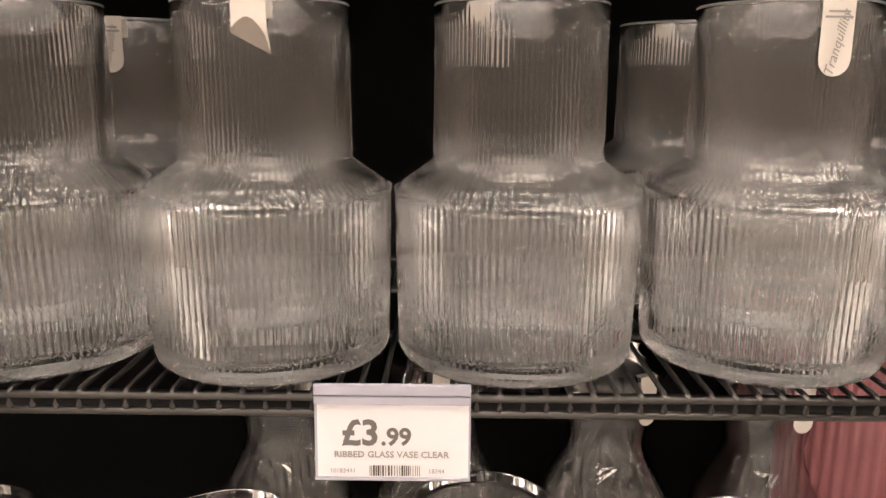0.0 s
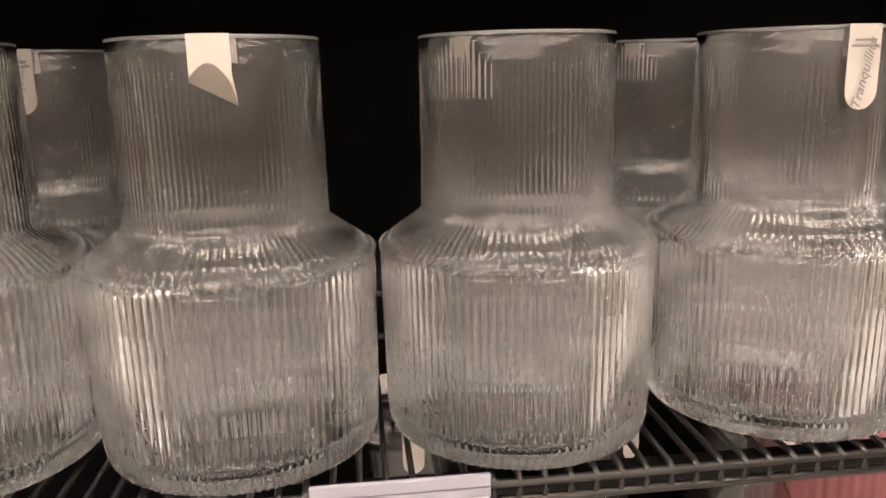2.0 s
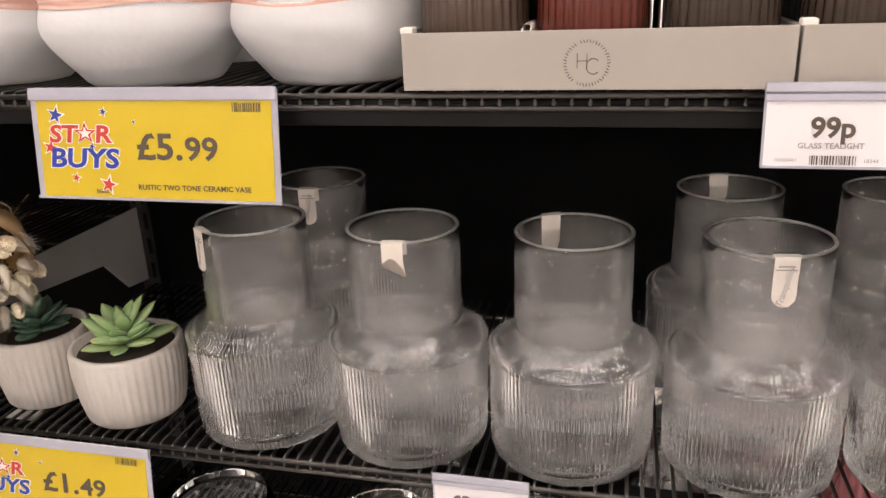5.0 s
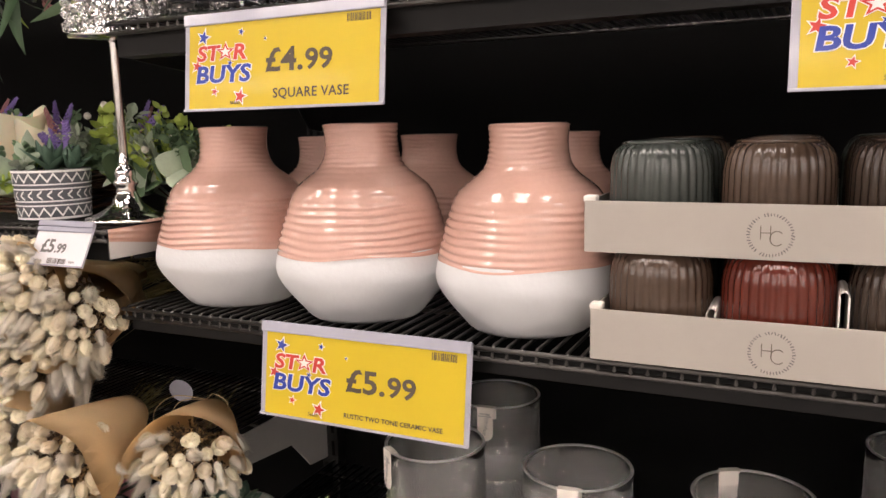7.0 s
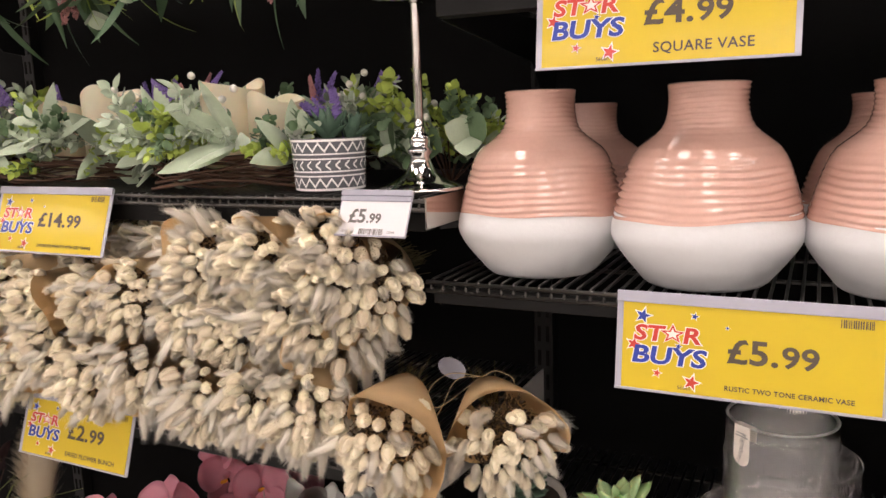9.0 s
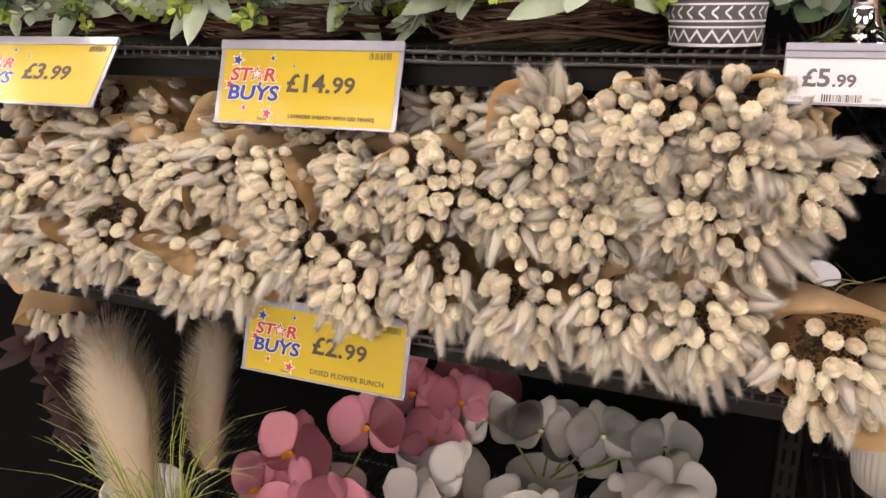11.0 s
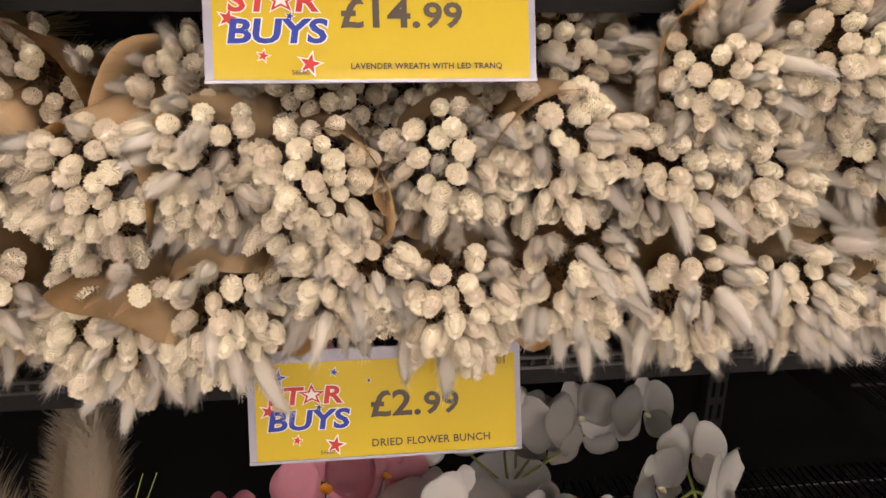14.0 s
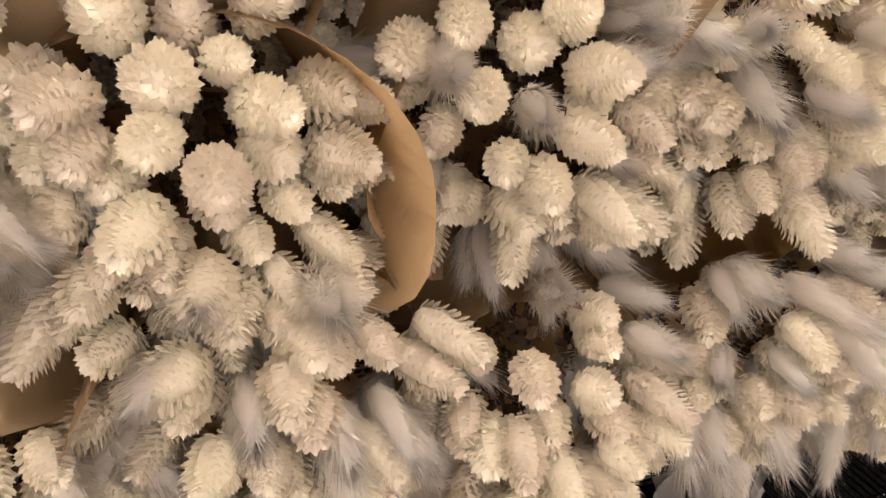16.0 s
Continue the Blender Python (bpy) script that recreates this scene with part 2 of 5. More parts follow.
def star_bm(r, inner=0.42, hole=0.0):
    bm = bmesh.new()
    out = [(r * (1 if k % 2 == 0 else inner)) for k in range(10)]
    ang = [math.pi / 2 + k * math.tau / 10 for k in range(10)]
    o = [bm.verts.new((q * math.cos(a), 0, q * math.sin(a))) for q, a in zip(out, ang)]
    if hole:
        i = [bm.verts.new((hole * q * math.cos(a), 0, hole * q * math.sin(a))) for q, a in zip(out, ang)]
        for k in range(10):
            bm.faces.new((o[k], o[(k + 1) % 10], i[(k + 1) % 10], i[k]))
    else:
        c = bm.verts.new((0, 0, 0))
        for k in range(10):
            bm.faces.new((c, o[k], o[(k + 1) % 10]))
    return bm


# ---- setting ----
X0, X1 = -1.9, 1.6
bm = cuboid(bmesh.new(), -6, 6, -13.5, 0.5, FLOOR - 0.1, FLOOR)
tagged(put("floor", mesh("floor", bm, M["floor"])), "pale glossy vinyl shop floor", "floor", kind="structure")
bm = cuboid(bmesh.new(), -6, 6, -13.5, 0.5, CEIL, CEIL + 0.1)
tagged(put("ceiling", mesh("ceiling", bm, M["ceiling"])), "dark open shop ceiling", "ceiling", kind="structure")
for nm, b in (("wall_south", (-6, 6, -13.6, -13.5, FLOOR, CEIL)), ("wall_west", (-6.1, -6, -13.5, 0.5, FLOOR, CEIL)), ("wall_east", (6, 6.1, -13.5, 0.5, FLOOR, CEIL))):
    tagged(put(nm, mesh(nm, cuboid(bmesh.new(), *b), M["shopwall"])), "dark painted shop wall", "wall", kind="structure")
bm = cuboid(bmesh.new(), -6, 6, 0.5, 0.6, FLOOR, CEIL)
tagged(put("wall_north", mesh("wall_north", bm, M["back"])), "black wall behind the shelving", "wall", kind="structure")
# shelving back panels, one per bay
for nm, a, b in (("back_panel", -1.095, -0.095), ("back_panel", -0.085, 0.915), ("back_panel", -2.095, -1.105), ("back_panel", 0.925, 1.9)):
    tagged(put(nm, mesh(nm, cuboid(bmesh.new(), a, b, 0.372, 0.38, FLOOR + 0.1, 2.1), M["back"])), "matt black steel back panel of the shelving", "back panel", "back panels", "structure")
upright = mesh("upright", cuboid(bmesh.new(), -0.014, 0.014, 0.352, 0.378, FLOOR, 2.15, 0.002), M["metal"])
slot = mesh("slot", cuboid(bmesh.new(), -0.0022, 0.0022, 0.3512, 0.3535, -0.011, 0.011), M["back"])
for x in (-1.1, -0.09, 0.92):
    up = tagged(put("upright_post", upright, None, pose(x, 0, 0)), "dark steel slotted upright of the shelving", "post", "uprights", "structure")
    for k in range(30):
        for dx in (-0.006, 0.006):
            put("slot", slot, up, pose(dx, 0, 0.75 + 0.035 * k))

# ceiling lamps: short ones in a row over the aisle, long ones beyond it
body_me = mesh("housing", cuboid(bmesh.new(), -0.75, 0.75, -0.17, 0.17, 0.012, 0.05, 0.004), M["metal"])
diff_me = mesh("diffuser", cuboid(bmesh.new(), -0.73, 0.73, -0.158, 0.158, 0.0, 0.0115), M["lamp"])
# unseen dense far rows, added to brighten the floor that the glass vases reflect
for yy in (-2.9, -4.4, -5.5, -6.6, -7.7, -8.8, -9.9, -11.0, -12.1):
    for xx in (-5.1, -3.4, -1.7, 0.0, 1.7, 3.4, 5.1):
        l = thing("ceiling_light", pose(xx, yy, CEIL - 0.052), "unseen long warm white ceiling light added to brighten floor and glass", "ceiling light", "aisle ceiling lights")
        put("housing", body_me, l)
        put("diffuser", diff_me, l)
spot_body = mesh("housing", cuboid(bmesh.new(), -0.19, 0.19, -0.31, 0.31, 0.012, 0.05, 0.004), M["metal"])
spot_diff = mesh("diffuser", cuboid(bmesh.new(), -0.175, 0.175, -0.295, 0.295, 0.0, 0.0115), M["near_lamp"])
for k in range(-6, 7):
    l = thing("ceiling_light", pose(0.33 + 0.87 * k, -0.6, CEIL - 0.052), "short warm white ceiling light above the aisle", "ceiling light", "short ceiling lights")
    put("housing", spot_body, l)
    put("diffuser", spot_diff, l)


# ---- shelves ----
def wire_shelf(x0, x1, top, front, label, depth=0.35, beam=0.02, end_left=True, end_right=True, mirror_end=False):
    s = thing("wire_shelf", pose(0, 0, 0), label, "shelf", "wire shelves", "structure")
    for dz, r in ((-0.0022, 0.0022), (-0.0105, 0.0022)):
        part("front_bar", rod(bmesh.new(), (x0, front + 0.002, top + dz - 0.002), (x1, front + 0.002, top + dz - 0.002), r, n=8), M["wire"], s, smooth=True)
    for k in range(1, 4):
        yy = front + depth * k / 3.3
        part("cross_bar", rod(bmesh.new(), (x0, yy, top - 0.0058), (x1, yy, top - 0.0058), 0.0022, n=6), M["wire"], s, smooth=True)
    bm = cuboid(bmesh.new(), x0 + 0.004, x1 - 0.004, front + 0.009, front + 0.012, top - 0.0135 - beam, top - 0.0085, 0.0006)
    cuboid(bm, x0 + 0.004, x1 - 0.004, front + 0.012, front + 0.03, top - 0.0135 - beam, top - 0.0115 - beam)
    part("beam", bm, M["metal"], s)
    bm = tube(bmesh.new(), [(0, front + 0.0035, -0.0145), (0, front + 0.0008, -0.009), (0, front + 0.0012, -0.003), (0, front + 0.004, -0.0017), (0, front + depth, -0.0017)], 0.0016, 5)
    wire = mesh("wire", bm, M["wire"], True)
    n = int((x1 - x0 - 0.006) / 0.0117)
    for k in range(n):
        put("wire", wire, s, pose(x0 + 0.006 + (x1 - x0 - 0.012) * k / (n - 1), 0, top))
    for x, on in ((x0, end_left), (x1, end_right)):
        if not on:
            continue
        bm = bmesh.new()
        prof = [(front + 0.03, -0.004), (front + depth + 0.012, -0.004), (front + depth + 0.012, -0.105), (front + depth - 0.03, -0.1), (front + depth - 0.07, -0.055), (front + 0.03, -0.03)]
        fr = []
        for dx in (-0.001, 0.001):
            fr.append([bm.verts.new((x + dx, y, top + z - 0.004)) for y, z in prof])
        bm.faces.new(fr[0])
        bm.faces.new(fr[1][::-1])
        for k in range(len(prof)):
            j = (k + 1) % len(prof)
            bm.faces.new((fr[0][k], fr[1][k], fr[1][j], fr[0][j]))
        bmesh.ops.recalc_face_normals(bm, faces=bm.faces)
        part("end_bracket", bm, M["bracket"] if 0.017 < beam < 0.019 else M["metal"], s)
    if mirror_end:
        part("end_cap", cuboid(bmesh.new(), x1 + 0.0005, x1 + 0.0025, front, front + 0.12, top - 0.03, top - 0.001), M["steel"], s, "polished steel shelf end")
    return s


S0, S1, S2, S3 = 0.72, 1.013, 1.322, 1.596
W, F, G, U = 1.402, 1.13, 0.74, 1.72
RX0, RX1, LX0, LX1 = -0.088, 0.91, -1.092, -0.076
wire_shelf(RX0, RX1, S0, 0.0, "dark wire shelf holding clear glass bowls")
wire_shelf(RX0, RX1, S1, 0.0, "dark wire shelf holding ribbed glass vases", beam=0.001)
wire_shelf(RX0, RX1, S2, 0.0, "dark wire shelf holding pink and white vases", beam=0.013)
wire_shelf(RX0 + 0.012, RX1, S3, 0.0, "dark wire shelf holding square glass vases")
wire_shelf(LX0, LX1, W, -0.02, "dark wire shelf holding wreaths and a potted succulent", mirror_end=True)
wire_shelf(LX0, LX1 - 0.012, F, -0.02, "dark wire shelf holding dried flower bunches", beam=0.018)
wire_shelf(LX0, LX1 - 0.012, G, -0.02, "dark wire shelf holding artificial orchids")
wire_shelf(LX0, LX1 - 0.012, U, -0.02, "dark wire shelf with trailing greenery")


# ---- price cards ----
star_small = {c: mesh("star", star_bm(0.0042), M[c + "_ink"]) for c in ("red", "blue")}
star_big = mesh("star", star_bm(0.0075, hole=0.62), M["red_ink"])
star_back = mesh("star_ground", star_bm(0.0088), M["white_ink"])
star_rim = mesh("star_ground", star_bm(0.0058), M["white_ink"])
word_st = text_mesh("word", "ST", 0.0165, M["red_ink"], 0.0005, 0.12, "RIGHT")
word_r = text_mesh("word", "R", 0.0165, M["red_ink"], 0.0005, 0.12, "LEFT")
word_st_w = text_mesh("word_ground", "ST", 0.0165, M["white_ink"], 0.0011, 0.12, "RIGHT")
word_r_w = text_mesh("word_ground", "R", 0.0165, M["white_ink"], 0.0011, 0.12, "LEFT")
word_buys = text_mesh("word", "BUYS", 0.0185, M["blue_ink"], 0.00055, 0.12)
word_buys_w = text_mesh("word_ground", "BUYS", 0.0185, M["white_ink"], 0.0012, 0.12)
bar_mesh = [mesh("bar", cuboid(bmesh.new(), 0, wd, -0.0001, 0, 0, 1), M["ink"]) for wd in (0.0003, 0.0006, 0.0009)]


def barcode(parent, x, z, wd, h, y, seed):
    rng = random.Random(seed)
    u = x
    while u < x + wd:
        k = rng.randrange(3)
        put("barcode_bar", bar_mesh[k], parent, Matrix.Translation((u, y, z)) @ Matrix.Diagonal((1, 1, h, 1)))
        u += (0.0003, 0.0006, 0.0009)[k] + rng.choice((0.0004, 0.0007, 0.001))


def sale_card(x, y, z, tilt, price, caption, cap_size, label, turn=0.0, logo=True, wd=0.2, ht=0.081, size=1.0):
    """Yellow offer card in a clear holder; x, y, z is the middle of its top edge."""
    c = thing("price_card", pose(x, y, z, -tilt, 0, turn) @ Matrix.Scale(size, 4), label, "price card", "yellow offer cards")
    part("holder", cuboid(bmesh.new(), -wd / 2, wd / 2, 0, 0.0016, -ht, 0, 0.0005), M["plastic"], c, "clear plastic holder")
    part("clip", cuboid(bmesh.new(), -wd / 2, wd / 2, -0.0022, 0.0, -0.0085, 0.001, 0.0008), M["plastic"], c, "clear plastic clip strip")
    part("lip", cuboid(bmesh.new(), -wd / 2, wd / 2, -0.0018, 0.0, -ht - 0.0006, -ht + 0.0016, 0.0005), M["plastic"], c)
    paper = part("paper", cuboid(bmesh.new(), -wd / 2 + 0.0055, wd / 2 - 0.0045, -0.0006, -0.0001, -ht + 0.0016, -0.0086), M["yellow"], c, "yellow printed paper")
    if logo:
        for me, u, v, d in ((word_st_w, -0.0555, -0.0335, 8), (word_r_w, -0.0445, -0.0335, 8), (word_buys_w, -0.0525, -0.051, 8), (star_back, -0.0500, -0.0275, 9),
                            (word_st, -0.0555, -0.0335, 11), (word_r, -0.0445, -0.0335, 11), (word_buys, -0.0525, -0.051, 11), (star_big, -0.0500, -0.0275, 13)):
            put("logo", me, paper, Matrix.Translation((-0.055 + (u + 0.0505) * 1.36, -d * 0.0001, -0.0435 + (v + 0.038) * 1.06)) @ Matrix.Diagonal((1.36, 1, 1.06, 1)))
        for col, u, v, sc in (("blue", -0.08, -0.0185, 1.15), ("blue", -0.045, -0.0165, 0.55), ("blue", -0.0235, -0.0225, 0.3), ("red", -0.086, -0.0385, 1.0), ("red", -0.069, -0.057, 0.65), ("red", -0.0455, -0.061, 1.15), ("blue", -0.055, -0.0375, 0.5)):
            g = Matrix.Translation((-0.0575 + (u + 0.062) * 1.16, -0.0011, -0.0425 + (v + 0.038) * 1.2)) @ pose(0, 0, 0, 0, 14, 0) @ Matrix.Scale(sc * 1.3, 4)
            put("star_ground", star_rim, paper, Matrix.Translation((0, 0.0003, 0)) @ g)
            put("star", star_small[col], paper, g)
    pound, pence = price.split(".")
    big = text_mesh("price", pound + ".", 0.0262 if len(pound) < 3 else 0.0238, M["ink"], 0.0006, 0, "RIGHT", 1.02)
    small = text_mesh("price", pence, 0.0228 if len(pound) < 3 else 0.0208, M["ink"], 0.0005, 0, "LEFT", 1.02)
    px, pz = (0.029, -0.048) if len(pound) > 2 else (0.0255, -0.0505)
    stretch = Matrix.Diagonal((1.16, 1, 1, 1))
    put("price", big, paper, pose(px, -0.0009, pz) @ stretch)
    put("price", small, paper, pose(px + 0.0012, -0.0009, pz) @ stretch)
    if caption:
        put("caption", text_mesh("caption", caption, cap_size, M["ink"], 0.00012, 0, "CENTER", 1.06), paper, pose(0.032, -0.0009, -0.0738 + cap_size * 0.12))
    barcode(paper, 0.066, -0.0165, 0.022, 0.0062, -0.0008, int(z * 1000) + int(x * 100))
    put("small_print", text_mesh("small_print", "56660", 0.0042, M["ink"]), paper, pose(-0.044, -0.0009, -0.0765))
    return c


sale_card(0.2, -0.0135, 1.326, 8, "£5.99", "RUSTIC TWO TONE CERAMIC VASE", 0.0054, "yellow offer card reading 5.99 on a wire shelf edge")
sale_card(0.131, -0.008, 1.589, 6.5, "£4.99", "SQUARE VASE", 0.0112, "yellow offer card reading 4.99 for a square vase")
sale_card(0.612, -0.006, 1.587, 6.5, "£4.99", "SQUARE VASE", 0.0112, "second yellow offer card on the upper wire shelf")
sale_card(0.043, -0.0135, 1.015, 8, "£1.49", "", 0.006, "yellow offer card reading 1.49 below the succulents")
sale_card(-0.561, -0.0265, 1.406, 19, "£14.99", "LAVENDER WREATH WITH LED TRANQ", 0.0049, "yellow offer card reading 14.99 for a lavender wreath", size=0.97)
sale_card(-0.886, -0.0275, 1.407, 38, "£3.99", "", 0.006, "yellow offer card reading 3.99 on a wire shelf edge")
sale_card(-0.557, -0.030, 1.146, 18, "£2.99", "DRIED FLOWER BUNCH", 0.0078, "yellow offer card reading 2.99 under the dried flowers", size=0.955)


def shelf_ticket(x, y, z, tilt, price, caption, label, turn=0.0, wd=0.078, ht=0.049):
    c = thing("shelf_ticket", pose(x, y, z, -tilt, 0, turn), label, "price ticket", "white shelf tickets")
    part("holder", cuboid(bmesh.new(), -wd / 2, wd / 2, 0, 0.0014, -ht, 0, 0.0004), M["plastic"], c, "clear plastic holder")
    part("clip", cuboid(bmesh.new(), -wd / 2, wd / 2, -0.0028, 0.0, -0.0045, 0.0015, 0.0009), M["plastic"], c, "clear plastic clip strip")
    part("clip", cuboid(bmesh.new(), -wd / 2, wd / 2, -0.0020, 0.0, -0.0095, -0.005, 0.0007), M["plastic"], c)
    part("lip", cuboid(bmesh.new(), -wd / 2, wd / 2, -0.0016, 0.0, -ht - 0.0004, -ht + 0.0012, 0.0004), M["plastic"], c)
    p = part("paper", cuboid(bmesh.new(), -wd / 2 + 0.0015, wd / 2 - 0.001, -0.0005, -0.0001, -ht + 0.0012, -0.0098), M["white_card"], c, "white printed paper")
    if "." in price:
        a, b = price.split(".")
        put("price", text_mesh("price", a, 0.0185, M["price_ink"], 0.0005, 0, "RIGHT"), p, pose(-0.0065, -0.0008, -0.0305))
        put("price", text_mesh("price", "." + b, 0.0126, M["price_ink"], 0.00035, 0, "LEFT"), p, pose(-0.0058, -0.0008, -0.0305))
    else:
        put("price", text_mesh("price", price, 0.0165, M["ink"], 0.0005), p, pose(0, -0.0008, -0.0305))
    put("caption", text_mesh("caption", caption, 0.0046, M["grey_ink"], 0.00008, 0, "CENTER", 1.04), p, pose(-0.0005, -0.0008, -0.0372))
    barcode(p, -0.0115, -ht + 0.002, 0.025, 0.0055, -0.0007, 11 + int(x * 50))
    put("small_print", text_mesh("small_print", "10183441", 0.0033, M["grey_ink"]), p, pose(-0.025, -0.0008, -ht + 0.0035))
    put("small_print", text_mesh("small_print", "18344", 0.0033, M["grey_ink"]), p, pose(0.022, -0.0008, -ht + 0.0035))
    return c


shelf_ticket(0.4345, -0.006, 1.0185, 3, "£3.99", "RIBBED GLASS VASE CLEAR", "white shelf ticket reading 3.99 for a ribbed glass vase")
shelf_ticket(-0.122, -0.024, 1.4065, 27, "£5.99", "", "white shelf ticket reading 5.99 tilted on the shelf edge", wd=0.076, ht=0.044)
shelf_ticket(0.654, -0.0135, 1.326, 8, "99p", "GLASS TEALIGHT", "white shelf ticket reading 99p below the cartons")


# ---- ribbed glass vases ----
RIBS = 112


def rib(r, h, a, row):
    """Rounded flutes with narrow valleys, shallower on the neck, none at the lip."""
    fade = 1.0 if h < 0.178 else max(0.0, (0.183 - h) / 0.005)
    depth = 0.00135 if h < 0.092 else 0.00135 if h < 0.0962 else 0.0005 if h < 0.1085 else 0.0008 if h < 0.1128 else 0.0004
    return r - depth * fade * (1 - abs(math.cos(a * RIBS / 2))) * min(1, r / 0.05)


outer = [(0.0, 0.0012), (0.05, 0.0012), (0.0545, 0.0), (0.0605, 0.0006), (0.0645, 0.003), (0.0660, 0.007), (0.0666, 0.016), (0.0673, 0.05), (0.0678, 0.0905), (0.0679, 0.0925), (0.0683, 0.0938), (0.0686, 0.0946), (0.0684, 0.0955), (0.0677, 0.0960), (0.0668, 0.0964),
         (0.0580, 0.1028), (0.0488, 0.1094), (0.0480, 0.1100), (0.0474, 0.1106), (0.0470, 0.1114), (0.0468, 0.1126), (0.0467, 0.118), (0.0464, 0.15), (0.0461, 0.178), (0.0462, 0.183), (0.0462, 0.1905), (0.0457, 0.1918), (0.0449, 0.192)]
inner = [(0.0438, 0.1915), (0.0433, 0.190), (0.0432, 0.15), (0.0435, 0.117), (0.0440, 0.1105), (0.0460, 0.1070), (0.055, 0.1005), (0.0636, 0.0935), (0.0645, 0.089), (0.0640, 0.05), (0.0632, 0.016), (0.0600, 0.0095), (0.045, 0.0078), (0.0, 0.0074)]
NOUT = len(outer)
vase_me = mesh("body", lathe(outer + inner, RIBS * 8, lambda r, h, a, row: rib(r, h, a, row) if 2 < row < NOUT - 3 else r), M["glass"], True)


def base_sticker(wd, ht):
    """Rounded paper label under the glass foot."""
    bm = cuboid(bmesh.new(), -wd / 2, wd / 2, -ht / 2, ht / 2, 0.0005, 0.0009)
    es = [e for e in bm.edges if abs(e.verts[0].co.z - e.verts[1].co.z) > 0.0002]
    bmesh.ops.bevel(bm, geom=es, offset=0.004, segments=4, profile=0.5, affect="EDGES")
    return mesh("base_label", bm, M["white_card"])


sticker_me = base_sticker(0.04, 0.027)


rim_me = mesh("rim", lathe([(0.0458, 0.1911), (0.0463, 0.1917), (0.0458, 0.1925), (0.0448, 0.1927), (0.0437, 0.1923), (0.0434, 0.1914), (0.0440, 0.1909), (0.0458, 0.1911)], 96), M["rim"], True)


def swing_tag(parent, ang, length, width, rim_r, rim_h, script=True, fold=False, m=None):
    """Paper tag hooked over the rim at angle ang, with a rounded end."""
    bm = bmesh.new()
    if fold:
        pl = [(-0.5 * width, 0), (0.5 * width, 0), (0.5 * width, -0.016), (0.6 * width, -0.0265), (-0.5 * width, -0.017)]
    else:
        pl = [(-0.5 * width, 0), (0.5 * width, 0)]
        r = width / 2
        for k in range(9):
            t = math.pi * k / 8
            pl.append((r * math.cos(t), -(length - r) - r * math.sin(t)))
    d = rim_r + 0.0008
    front = [bm.verts.new((u, -d - 0.0004 * (1 + 30 * abs(v)), v + 0.0008)) for u, v in pl]
    backv = [bm.verts.new((u, -d - 0.0001 - 0.012 * abs(v), v + 0.0008)) for u, v in pl]
    bm.faces.new(front[::-1])
    bm.faces.new(backv)
    for k in range(len(pl)):
        j = (k + 1) % len(pl)
        bm.faces.new((front[k], front[j], backv[j], backv[k]))
    x0, x1 = -0.5 * width, 0.5 * width
    cuboid(bm, x0, x1, -d - 0.0002, -rim_r + 0.0055, 0.0005, 0.0009)
    cuboid(bm, x0 + 0.002, x1 + 0.002, -rim_r + 0.005, -rim_r + 0.0055, -length * 0.35, 0.0007)
    bmesh.ops.recalc_face_normals(bm, faces=bm.faces)
    mm = pose(0, 0, rim_h, 0, 0, ang)
    tag = part("paper_tag", bm, M["tag"], parent, "cream paper tag hooked over the rim", m=mm)
    if fold:
        fb = bmesh.new()
        arc = [fb.verts.new((width * (-0.5 + k / 8), -d - 0.0048, -0.0165 + 0.0072 * math.sin(math.pi * k / 8) - 0.0022 * k / 8)) for k in range(9)]
        low = [fb.verts.new((width * (-0.5 + 1.1 * k / 8), -d - 0.0012, -0.0178 - 0.0096 * k / 8)) for k in range(9)]
        for k in range(8):
            fb.faces.new((arc[k], low[k], low[k + 1], arc[k + 1]))
        bmesh.ops.solidify(fb, geom=fb.faces[:], thickness=0.0003)
        put("folded_corner", mesh("folded_corner", fb, M["tag"], True), tag, label="curled up corner of the tag")
    if script:
        t = text_mesh("script", "Tranquillity", 0.0068, M["grey_ink"], 0.0, 0.35)
        put("script", t, tag, Matrix.Translation((0.002, -d - 0.0018, -length * 0.58)) @ pose(0, 0, 0, 0, -78, 0))
        for k, (wd, dz) in enumerate(((0.011, -0.006), (0.014, -0.0085))):
            put("print_bar", mesh("print_bar", cuboid(bmesh.new(), -wd / 2, wd / 2, -0.0001, 0, -0.0005, 0.0005), M["grey_ink"]), tag, Matrix.Translation((0, -d - 0.001, dz)))
    return tag


def ribbed_vase(x, y, turn, tag=None, label="clear ribbed glass vase with a narrow neck on a wire shelf", label_at=(0.0, 0.01, 0)):
    v = thing("ribbed_vase", pose(x, y, S1, 0, 0, turn), label, "vase", "ribbed glass vases")
    put("body", vase_me, v)
    put("rim", rim_me, v, label="pale ground rim")
    put("base_label", sticker_me, v, pose(0, 0, 0, 0, 0, -turn) @ pose(label_at[0], label_at[1], 0, 0, 0, label_at[2]), "white paper label under the base")
    if tag:
        swing_tag(v, tag[0] - turn, tag[1], 0.0165, 0.0464, 0.192, tag[2], tag[3])
    return v


